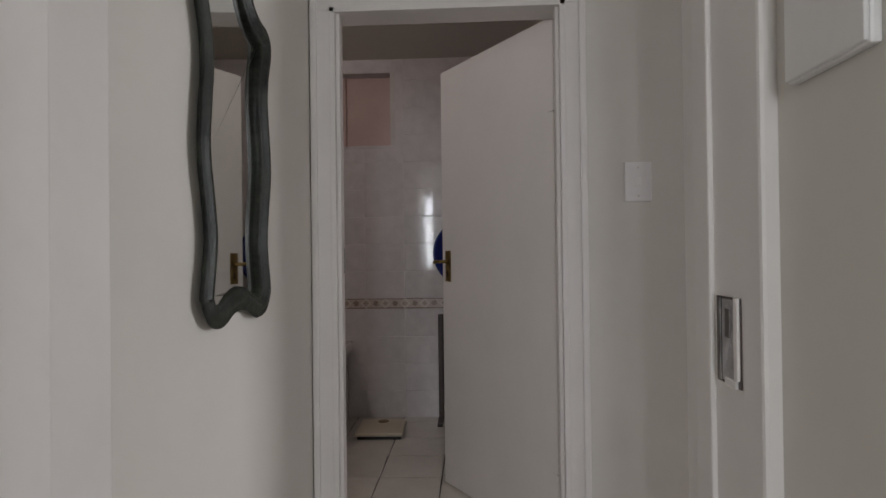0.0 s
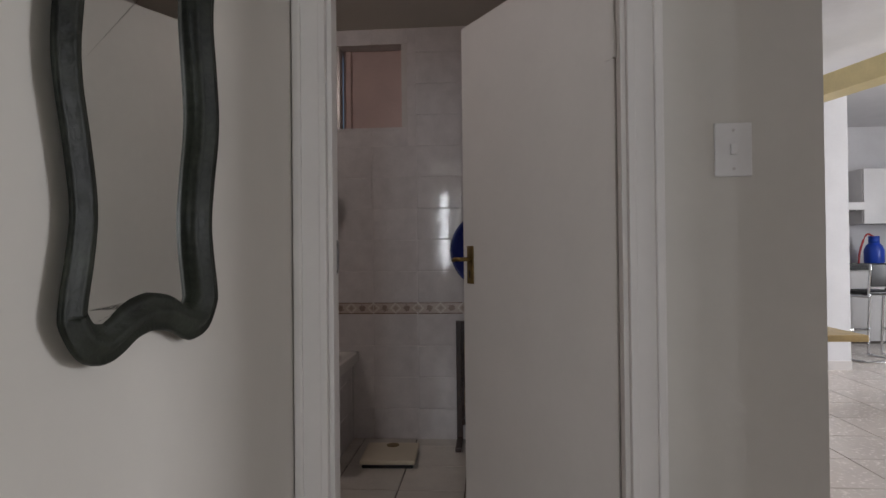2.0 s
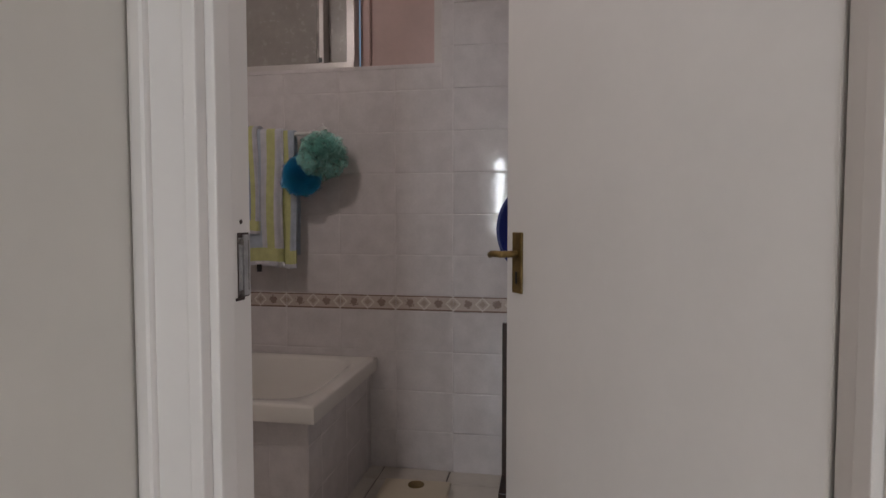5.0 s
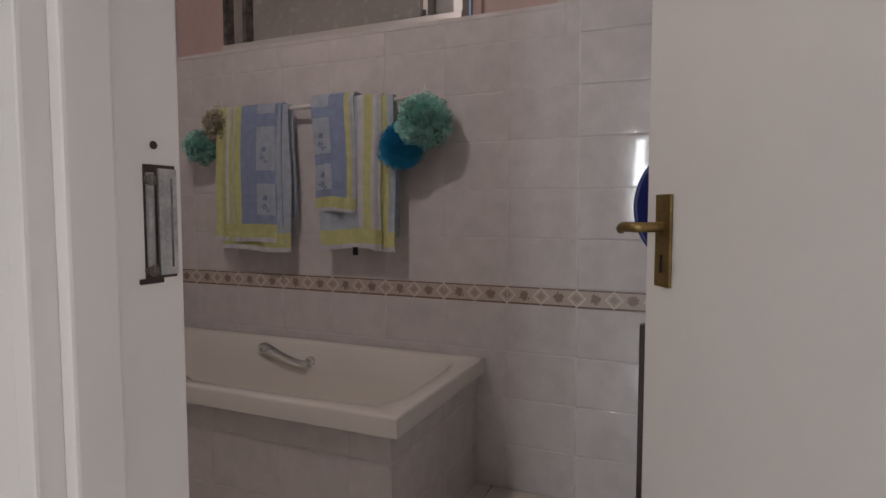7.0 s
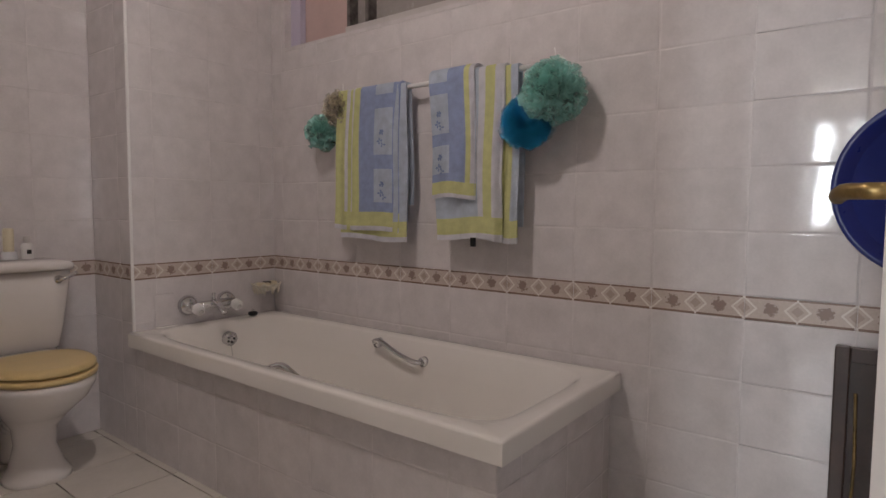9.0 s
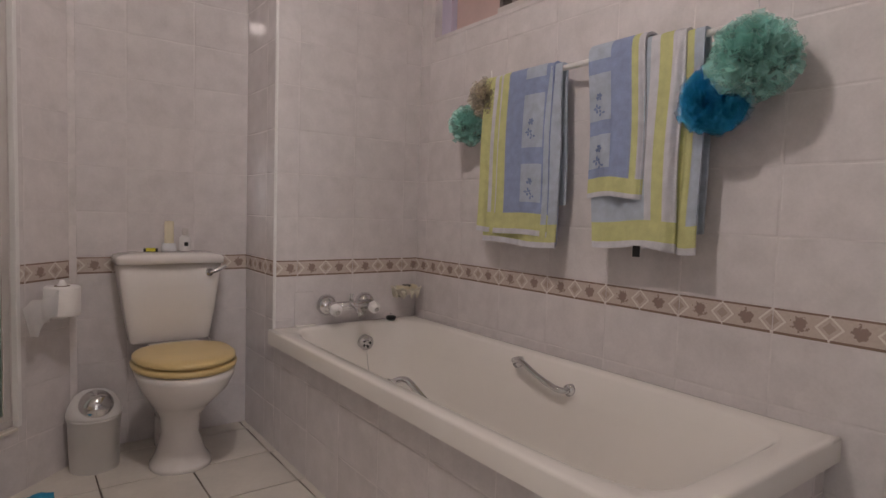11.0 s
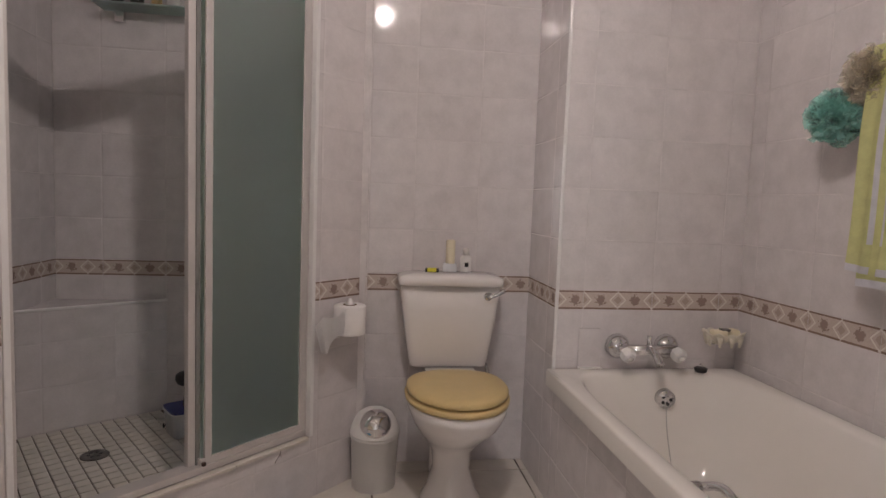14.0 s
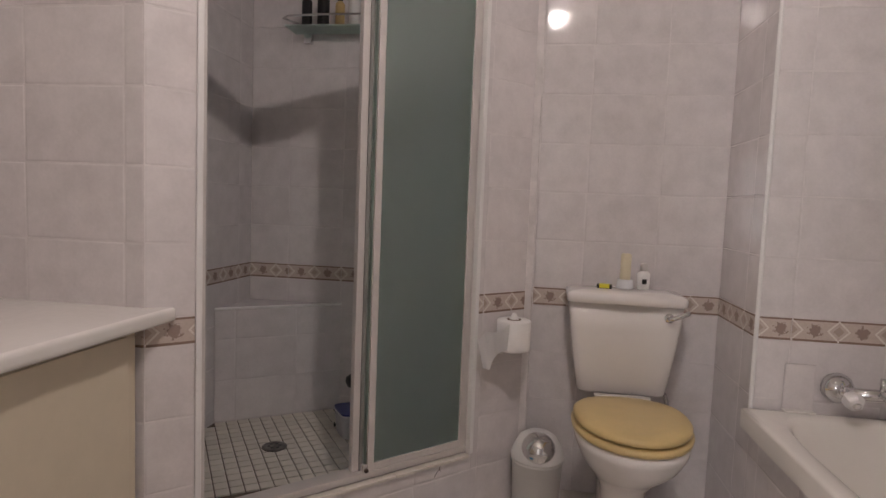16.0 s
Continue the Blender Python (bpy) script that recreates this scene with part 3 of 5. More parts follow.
# ---- bath ----
def bath_tub():
    x0, x1, y0, y1, zr = XE + 0.01, -0.70, 2.872, YB - 0.01, 0.535
    t = thing("bathtub", "white acrylic built-in bathtub with chrome grips", "bathtub")
    cx, cy = (x0 + x1) / 2, (y0 + y1) / 2
    ax, ay = (x1 - x0) / 2, (y1 - y0) / 2
    k = 64

    def rect(px, py, qx, qy, z, power):
        if power > 20:
            ring = [(math.cos(2 * math.pi * i / k), math.sin(2 * math.pi * i / k)) for i in range(k)]
            return [(px + qx * c / max(abs(c), abs(s)), py + qy * s / max(abs(c), abs(s)), z) for c, s in ring]
        return oval(px, py, z, qx, qy, k, power)
    secs = [rect(cx, cy, ax, ay, zr - 0.062, 60), rect(cx, cy, ax, ay, zr - 0.009, 60), rect(cx, cy, ax - 0.002, ay - 0.002, zr - 0.003, 60), rect(cx, cy, ax - 0.008, ay - 0.008, zr, 60), rect(cx, cy, ax - 0.02, ay - 0.02, zr + 0.0005, 60),
            rect(cx - 0.01, cy, ax - 0.06, ay - 0.055, zr - 0.002, 8), rect(cx - 0.01, cy, ax - 0.072, ay - 0.066, zr - 0.012, 7.5),
            rect(cx - 0.04, cy, ax - 0.14, ay - 0.095, zr - 0.12, 5.5), rect(cx - 0.06, cy, ax - 0.22, ay - 0.13, zr - 0.28, 4.5), rect(cx - 0.07, cy, ax - 0.28, ay - 0.16, zr - 0.37, 4), rect(cx - 0.07, cy, ax - 0.36, ay - 0.22, zr - 0.40, 3.5)]
    bm = bmesh.new()
    rings = [[bm.verts.new(p) for p in s] for s in secs]
    for a, b in zip(rings, rings[1:]):
        for i in range(k):
            bm.faces.new((a[i], a[(i + 1) % k], b[(i + 1) % k], b[i]))
    bm.faces.new(rings[-1])
    tub = part("tub", bm, M_BATH, t, smooth=True)
    tub.data.set_sharp_from_angle(angle=radians(50))
    # overflow with chain
    ox = x0 + 0.118
    bm = tube([(ox - 0.02, 3.29, 0.455), (ox + 0.006, 3.29, 0.452)], 0.034, 24)
    ov = part("overflow", bm, M_CHROME, t, "chrome overflow rosette", True)
    for i in range(5):
        a = i * 2 * math.pi / 5
        part("hole", tube([(ox + 0.004, 3.29 + 0.017 * math.cos(a), 0.452 + 0.017 * math.sin(a)), (ox + 0.0075, 3.29 + 0.017 * math.cos(a), 0.452 + 0.017 * math.sin(a))], 0.006, 8), M_BLACK, ov)
    part("chain", tube(smooth_path([(ox + 0.006, 3.29, 0.42), (ox + 0.03, 3.288, 0.33), (ox + 0.09, 3.285, 0.20)], 5), 0.0022, 6), M_CHROME, t)
    # two grips on the inner sides
    for yy, s in ((y1 - 0.085, -1), (y0 + 0.085, 1)):
        xa = -1.62
        z = zr - 0.045
        pts = smooth_path([(xa - 0.13, yy - s * 0.02, z + 0.005), (xa - 0.128, yy + s * 0.025, z + 0.014), (xa - 0.10, yy + s * 0.042, z + 0.026), (xa - 0.06, yy + s * 0.046, z + 0.024), (xa + 0.02, yy + s * 0.047, z - 0.008), (xa + 0.10, yy + s * 0.042, z - 0.03), (xa + 0.128, yy + s * 0.02, z - 0.035), (xa + 0.13, yy - s * 0.02, z - 0.035)], 5)
        g = part("grip", tube(pts, 0.0105, 12), M_CHROME, t, "bent chrome grip handle", True)
        for dx, dz in ((-0.13, 0.005), (0.13, -0.035)):
            bm = tube([(xa + dx, yy - s * 0.03, z + dz), (xa + dx, yy + s * 0.012, z + dz)], 0.021, 16)
            part("rosette", bm, M_CHROME, g, smooth=True)
    return t


bath_tub()
# apron of the bath, tiled further down
bm = box(XE + 0.004, -0.735, 2.905, 2.935, 0, 0.47)
box(-0.765, -0.735, 2.935, YB - 0.004, 0, 0.47, bm=bm)
apron = structure("bath_apron", bm, M_GROUT, "tiled apron that boxes in the bathtub", "bath panel")


def bath_mixer():
    x = XE + 0.012
    t = thing("bath_mixer", "chrome wall-mounted bath mixer with two clear handles", "tap", (x, 3.24, 0.622))
    t.scale = (1.12, 1.15, 1.15)
    for s in (-1, 1):
        r = part("rosette", lathe([(0.041, 0), (0.041, 0.008), (0.034, 0.024), (0.020, 0.036), (0.012, 0.038)], 24), M_CHROME, t, smooth=True)
        r.matrix_local = pose(0, s * 0.085, 0, 0, 90, 0)
        part("inlet", tube([(0.015, s * 0.085, 0), (0.055, s * 0.08, 0)], 0.013, 14), M_CHROME, t, smooth=True)
        hd = part("handle", lathe([(0.010, 0), (0.019, 0.006), (0.024, 0.014), (0.024, 0.034), (0.019, 0.042), (0.010, 0.044)], 6), M_WHITE, t, "white and clear fluted handle")
        hd.matrix_local = pose(0.066, s * 0.085, 0.0, 0, 112, 0)
        part("handle_cap", lathe([(0.010, 0.043), (0.010, 0.0465), (0.006, 0.048)], 14), M_CHROME, hd, "chrome cap")
    bm = tube([(0.055, -0.09, 0), (0.055, 0.09, 0)], 0.017, 16)
    join(bm, tube(smooth_path([(0.055, 0, 0.0), (0.075, 0, 0.004), (0.11, 0, -0.008), (0.135, 0, -0.03)], 5), 0.013, 12))
    part("body", bm, M_CHROME, t, smooth=True)
    part("diverter", tube([(0.055, 0, 0.01), (0.055, 0, 0.045)], 0.008, 10), M_CHROME, t, smooth=True)


bath_mixer()


def soap_dish():
    t = thing("soap_dish", "cream lace-edged soap dish in the bath corner", "soap dish", (XE + 0.075, 3.535, 0.672))
    t.scale = (1.2, 1.2, 1.2)
    bm = lathe([(0.03, -0.012), (0.05, -0.006), (0.062, 0.012), (0.066, 0.016), (0.058, 0.015), (0.044, 0.0), (0.02, -0.005)], 48, 0.8, 1.0)
    for v in bm.verts:
        a = math.atan2(v.co.y, v.co.x)
        v.co.xy *= 1 + 0.06 * math.cos(9 * a) * max(0, v.co.z + 0.012) / 0.03
        v.co.z += 0.004 * math.cos(9 * a + 1)
    part("dish", bm, M_SOAP, t, smooth=True)
    for i in range(9):
        a = i * 2 * math.pi / 9
        bm = loft([oval(0.042 * math.cos(a), 0.05 * math.sin(a), -0.026, 0.003, 0.004, 8), oval(0.044 * math.cos(a), 0.053 * math.sin(a), -0.012, 0.005, 0.006, 8), oval(0.043 * math.cos(a), 0.052 * math.sin(a), 0.006, 0.008, 0.012, 8)])
        part("scallop", bm, M_SOAP, t, smooth=True)
    part("soap", box(-0.022, 0.022, -0.038, 0.004, 0.0, 0.022, 0.009, 3), M_CREAM, t, smooth=True)
    part("soap_sliver", box(-0.012, 0.012, -0.012, 0.018, 0.018, 0.026, 0.003, 2), M_RUST, t, "dark soap sliver")
    part("flannel", box(-0.02, 0.02, 0.012, 0.045, 0.002, 0.026, 0.01, 3), M_CREAM, t, "pale cream sponge")
    part("bracket", box(-0.056, -0.02, -0.015, 0.015, -0.03, 0.0, 0.004), M_SOAP, t)


soap_dish()
t = thing("bath_plug", "black rubber bath plug lying on the bath rim", "plug", (XE + 0.07, 3.455, 0.536))
part("stopper", lathe([(0.018, 0), (0.022, 0.004), (0.024, 0.016), (0.016, 0.02)], 20), M_BLACK, t, smooth=True)
part("ring", tube([(0.008 * math.cos(a), 0.0, 0.024 + 0.008 * math.sin(a)) for a in [i * math.pi / 6 for i in range(12)]], 0.0015, 6, True), M_CHROME, t)
t = thing("plastic_splash_plate", "cloudy white plastic plate standing on the bath rim", "plastic plate", (XE + 0.006, 3.035, 0.5365))
part("plate", box(0, 0.006, -0.044, 0.046, 0, 0.15, 0.004), M_TILE, t)
part("foot", box(0, 0.03, -0.044, 0.046, 0, 0.005, 0.002), M_BATH, t)


# ---- towel rail, towels and nets ----
RAIL_Y, RAIL_Z = YB - 0.075, 1.58
RX0, RX1 = -2.03, -0.93
t = thing("towel_rail", "white towel rail with ornamental brackets on the tiles", "towel rail")
part("rod", tube([(RX0, RAIL_Y, RAIL_Z), (RX1, RAIL_Y, RAIL_Z)], 0.010, 14), M_WHITE, t, smooth=True)
for x in (RX0, RX1):
    s = 1 if x > -1.5 else -1
    bm = lathe([(0.006, -0.05), (0.014, -0.04), (0.02, -0.025), (0.012, -0.012), (0.02, 0.0), (0.012, 0.014), (0.024, 0.026), (0.026, 0.034), (0.012, 0.044)], 16)
    bmesh.ops.transform(bm, matrix=pose(x - s * 0.02, RAIL_Y, RAIL_Z, 0, 90 * s, 0), verts=bm.verts)
    part("finial", bm, M_WHITE, t, smooth=True)
    part("bracket", tube(smooth_path([(x - s * 0.03, RAIL_Y, RAIL_Z), (x - s * 0.03, RAIL_Y + 0.03, RAIL_Z + 0.012), (x - s * 0.03, YB - 0.004, RAIL_Z + 0.01)], 5), 0.011, 10), M_WHITE, t, smooth=True)
    bm = lathe([(0.034, 0), (0.034, 0.005), (0.018, 0.012)], 20)
    bmesh.ops.transform(bm, matrix=pose(x - s * 0.03, YB - 0.009, RAIL_Z + 0.01, 90, 0, 0), verts=bm.verts)
    part("rosette", bm, M_WHITE, t, smooth=True)


def towel_sheet(x0, x1, z_front, z_back, swell, seed, lean=(0.0, 0.0), valleys=(), rise=0.0):
    """A cloth over the rail, thick, with soft vertical folds; valleys are deep folds (u, depth, width)."""
    rng = random.Random(seed)
    ph = [rng.uniform(0, 6.3) for _ in range(4)]
    nu, front, back = 52, 30, 14
    rows = []
    rad = 0.017 + swell
    for j in range(front + 1):
        rows.append((-rad, z_front + (RAIL_Z - z_front) * j / front))
    for j in range(1, 8):
        a = math.pi * j / 8
        rows.append((-rad * math.cos(a), RAIL_Z + rad * math.sin(a)))
    for j in range(back + 1):
        rows.append((rad, RAIL_Z - (RAIL_Z - z_back) * j / back))
    grids = []
    for shift in (0.0, 0.007):
        g = []
        for y, z in rows:
            line = []
            drop = max(0.0, RAIL_Z - z)
            amp = min(1.0, drop / 0.25) * 0.006
            for i in range(nu + 1):
                u = i / nu
                f = math.sin(u * 7.0 + ph[0]) * 0.6 + math.sin(u * 15 + ph[1] + drop * 2) * 0.4 + 0.25 * math.sin(u * 31 + drop * 5 + ph[2])
                deep = sum(d * math.exp(-((u - c) / w) ** 2) for c, d, w in valleys) * min(1.0, 0.35 + drop / 0.3)
                yy = RAIL_Y + (y + math.copysign(shift, y) if y else y) - amp * f * (1 if y < 0 else 0.4)
                if y < 0:
                    yy += deep - 0.02 * drop
                yy = min(yy, YB - 0.012 - (0.008 - shift))
                xx = x0 + (x1 - x0) * u + drop * (lean[0] * (1 - u) + lean[1] * u) + 0.004 * math.sin(drop * 11 + ph[2])
                zz = z + (shift if abs(y) < rad * 0.95 else 0) + (0.006 * math.sin(u * 5 + ph[3]) + rise * (1 - u)) * min(1, drop / 0.3)
                line.append((xx, yy, zz))
            g.append(line)
        grids.append(g)
    return grids


def towel_mesh(parent, name, grids, u0, u1, r0, r1, material, label=""):
    """One coloured field of the cloth: columns u0 to u1, rows r0 to r1."""
    bm = bmesh.new()
    layers = []
    for g in grids:
        layers.append([[bm.verts.new(g[r][u]) for u in range(u0, u1 + 1)] for r in range(r0, r1 + 1)])
    a, b = layers
    R, U = r1 - r0, u1 - u0
    for r in range(R):
        for u in range(U):
            bm.faces.new((a[r][u], a[r][u + 1], a[r + 1][u + 1], a[r + 1][u]))
            bm.faces.new((b[r][u], b[r + 1][u], b[r + 1][u + 1], b[r][u + 1]))
    for r in range(R):
        for u in (0, U):
            bm.faces.new([bm.verts.new(q.co) for q in (a[r][u], a[r + 1][u], b[r + 1][u], b[r][u])])
    for u in range(U):
        for r in (0, R):
            bm.faces.new([bm.verts.new(q.co) for q in (a[r][u], b[r][u], b[r][u + 1], a[r][u + 1])])
    return part(name, bm, material, parent, label, True)


def flower_motif(parent, grids, u, r, size, seed):
    """Woven flower spray raised a little from the cloth: petals and leaves round one place."""
    rng = random.Random(seed)
    g = grids[1]
    here, du, dr = Vector(g[r][u]), Vector(g[r][u + 2]) - Vector(g[r][u - 2]), Vector(g[r + 1][u]) - Vector(g[r - 1][u])
    du, dr = du.normalized(), dr.normalized()
    out = dr.cross(du).normalized()
    if out.y > 0:
        out = -out
    bm = bmesh.new()
    for cx, cy, k, length in ((0, 0.3, 6, 0.30), (-0.15, -0.45, 4, 0.34), (0.2, -0.75, 3, 0.3)):
        for i in range(k):
            a = i * 2 * math.pi / k + rng.uniform(-0.3, 0.3)
            tip = Vector((cx + length * math.cos(a), cy + length * math.sin(a), 0))
            mid = Vector((cx + length * 0.6 * math.cos(a), cy + length * 0.6 * math.sin(a), 0))
            side = Vector((-math.sin(a), math.cos(a), 0)) * length * 0.30
            ring = [Vector((cx, cy, 0)), mid + side, tip, mid - side]
            bm.faces.new([bm.verts.new(here + (du * q.x + dr * q.y) * size + out * 0.0035) for q in ring])
    return part("flower_motif", bm, M_TOWEL_D, parent)


def towel(x0, x1, z_front, z_back, seed, swell, label, folds, lean=(0.0, 0.0), valleys=(), rise=0.0, motifs=()):
    t = thing("towel", label, "towel", group="towels on the rail")
    g = towel_sheet(x0, x1, z_front, z_back, swell, seed, lean, valleys, rise)
    last = len(g[0]) - 1
    hem = 4
    towel_mesh(t, "hem_band", g, 0, 52, 0, 1, M_TOWEL_W)
    towel_mesh(t, "end_band", g, 0, 52, 1, hem, M_TOWEL_Y, "yellow woven end band")
    for (u0, u1, m, nm) in folds:
        if nm == "pattern_band":
            blocks = [hem, 6, 13, 16, 26, 29, last]
            for i in range(6):
                towel_mesh(t, "pale_block" if i % 2 else "plain_block", g, u0, u1, blocks[i], blocks[i + 1], M_TOWEL_P if i % 2 else M_TOWEL_B)
            for r in motifs:
                flower_motif(t, g, (u0 + u1) // 2, r, 0.05, r)
        else:
            towel_mesh(t, nm, g, u0, u1, hem, last, m)
    return t


Yl, B, P, W = M_TOWEL_Y, M_TOWEL_B, M_TOWEL_P, M_TOWEL_W
towel(-1.99, -1.625, 0.975, 0.945, 3, 0.004, "folded blue and yellow patterned towel over the rail",
      [(0, 8, Yl, "yellow_fold"), (8, 10, W, "white_stripe"), (10, 13, Yl, "yellow_stripe"), (13, 15, W, "white_stripe"), (15, 20, Yl, "yellow_stripe"), (20, 33, B, "blue_field"), (33, 47, P, "pattern_band"), (47, 52, B, "blue_edge")],
      (-0.03, 0.0), ((0.21, 0.03, 0.035), (0.08, 0.012, 0.05), (0.95, 0.03, 0.04)), 0.02, (9, 20))
towel(-1.97, -1.59, 0.945, 1.1, 12, -0.006, "lower half of a folded yellow and pale towel",
      [(0, 30, Yl, "yellow_field"), (30, 52, P, "pale_field")], (0.0, 0.02), ((0.5, 0.01, 0.1),))
towel(-1.45, -1.24, 1.12, 1.1, 5, 0.020, "blue and yellow patterned hand towel over a longer one",
      [(0, 22, P, "pattern_band"), (22, 41, B, "blue_field"), (41, 47, Yl, "yellow_stripe"), (47, 52, W, "white_edge")],
      (0.05, 0.02), ((0.97, 0.02, 0.03),), 0.0, (9, 20))
towel(-1.44, -1.125, 0.965, 1.05, 8, 0.004, "longer pale blue towel with yellow edges on the rail",
      [(0, 34, P, "pale_field"), (34, 39, W, "white_stripe"), (39, 46, Yl, "yellow_stripe"), (46, 52, W, "white_edge")],
      (0.05, 0.0), ((0.35, 0.008, 0.08), (0.98, 0.025, 0.03)))
towel(-1.22, -1.065, 0.96, 1.02, 15, -0.006, "dull yellow folded end of a long towel",
      [(0, 20, W, "white_edge"), (20, 42, Yl, "yellow_fold"), (42, 52, P, "pale_edge")],
      (0.0, 0.02), ((0.55, 0.02, 0.1),))
for x, z in ((-1.235, 0.962),):
    t = thing("care_tag", "small black care tag at the towel hem", "tag", (x, RAIL_Y - 0.045, z))
    part("tag", box(-0.012, 0.012, -0.003, 0.0, -0.022, 0.012), M_BLACK, t)


def net_sponge(at, radius, material, label, seed):
    """Bath puff: many crumpled ribbons of net round a core."""
    rng = random.Random(seed)
    t = thing("bath_puff", label, "bath sponge", at, group="bath puffs")
    bm = bmesh.new()
    for i in range(620):
        d = Vector((rng.gauss(0, 1), rng.gauss(0, 1), rng.gauss(0, 1))).normalized()
        side = d.cross(Vector((rng.gauss(0, 1), rng.gauss(0, 1), rng.gauss(0, 1)))).normalized()
        w = radius * rng.uniform(0.10, 0.26)
        h = radius * rng.uniform(0.7, 1.0) * rng.uniform(0.95, 1.18)
        up = d.cross(side)
        n = 6
        prev = None
        for j in range(n):
            a = (j / (n - 1) - 0.5) * 2
            base = d * h * 0.55 + side * a * w
            tip = d * h * (1 - 0.16 * a * a) + side * a * w * 1.6 + up * radius * 0.16 * math.sin(a * 6 + i)
            cur = (bm.verts.new(base), bm.verts.new(tip))
            if prev:
                bm.faces.new((prev[0], cur[0], cur[1], prev[1]))
            prev = cur
    part("net", bm, material, t)
    core = bmesh.new()
    bmesh.ops.create_icosphere(core, subdivisions=3, radius=radius * 0.72)
    for v in core.verts:
        v.co *= 1 + 0.12 * noise.noise(v.co * 40)
    part("core", core, material, t)
    part("cord", tube(smooth_path([(0, 0.0, radius * 0.6), (0.006, 0.0, radius * 1.1), (0.0, 0.004, radius * 1.35)], 4), 0.002, 6), M_WHITE, t)


net_sponge((-0.92, YB - 0.115, 1.475), 0.108, M_TEAL, "turquoise net bath puff hanging from the rail", 1)
net_sponge((-1.025, YB - 0.10, 1.385), 0.095, M_AZURE, "deep blue net bath puff hanging from the rail", 2)
net_sponge((-2.105, YB - 0.09, 1.43), 0.082, M_TEAL, "turquoise net bath puff hanging at the rail end", 3)
net_sponge((-2.01, YB - 0.06, 1.53), 0.085, M_CREAMNET, "cream net bath puff hanging at the rail end", 4)

# ---- window in the back wall ----
w = thing("window_1", "high bathroom window with sliding panes and pink end panels", "window", kind="structure")
yw = YB + 0.07
part("end_panel", box(-0.81, WIN[1] - 0.002, yw + 0.04, yw + 0.06, WIN[2], WIN[3]), M_PINK, w, "pink painted end panel")
part("panel_fold", box(-0.80, -0.755, yw + 0.02, yw + 0.039, WIN[2] + 0.006, WIN[3], 0.006), M_PINK, w)
part("end_panel", box(WIN[0] + 0.08, -2.06, yw, yw + 0.02, WIN[2], WIN[3]), M_PINK, w, "pink painted end panel")
part("end_panel", box(WIN[0], WIN[0] + 0.075, yw - 0.03, yw + 0.02, WIN[2], WIN[3]), M_LILAC, w, "lilac tinted end panel")
part("reveal_post", box(-0.425, WIN[1] - 0.001, YB + 0.004, yw + 0.039, WIN[2], WIN[3]), M_ALU, w)
part("sill", box(WIN[0], WIN[1], YB - 0.004, yw + 0.06, WIN[2] - 0.012, WIN[2] + 0.006, 0.002), M_TILE, w)
for z0, z1 in ((WIN[2] + 0.006, WIN[2] + 0.035), (WIN[3] - 0.03, WIN[3])):
    part("frame_rail", box(-2.06, -0.81, YB + 0.008, yw + 0.03, z0, z1, 0.003), M_ALU, w)
for x, wd in ((-2.06, 0.022), (-1.94, 0.022), (-1.0, 0.02), (-0.98, 0.022), (-0.85, 0.04)):
    part("stile", box(x, x + wd, YB + (0.006 if x == -0.98 else 0.018), yw + 0.025, WIN[2] + 0.03, WIN[3] - 0.025, 0.003), M_ALU if x > -0.99 else M_RUST, w)
for x0, x1 in ((-2.04, -1.94), (-1.92, -1.0), (-0.958, -0.85)):
    part("pane", box(x0, x1, yw, yw + 0.006, WIN[2] + 0.03, WIN[3] - 0.025), M_WINGLASS, w, "dusty obscured glass pane")
part("latch", box(-0.985, -0.965, YB + 0.005, YB + 0.02, WIN[2] + 0.035, WIN[2] + 0.06, 0.003), M_BLACK, w)


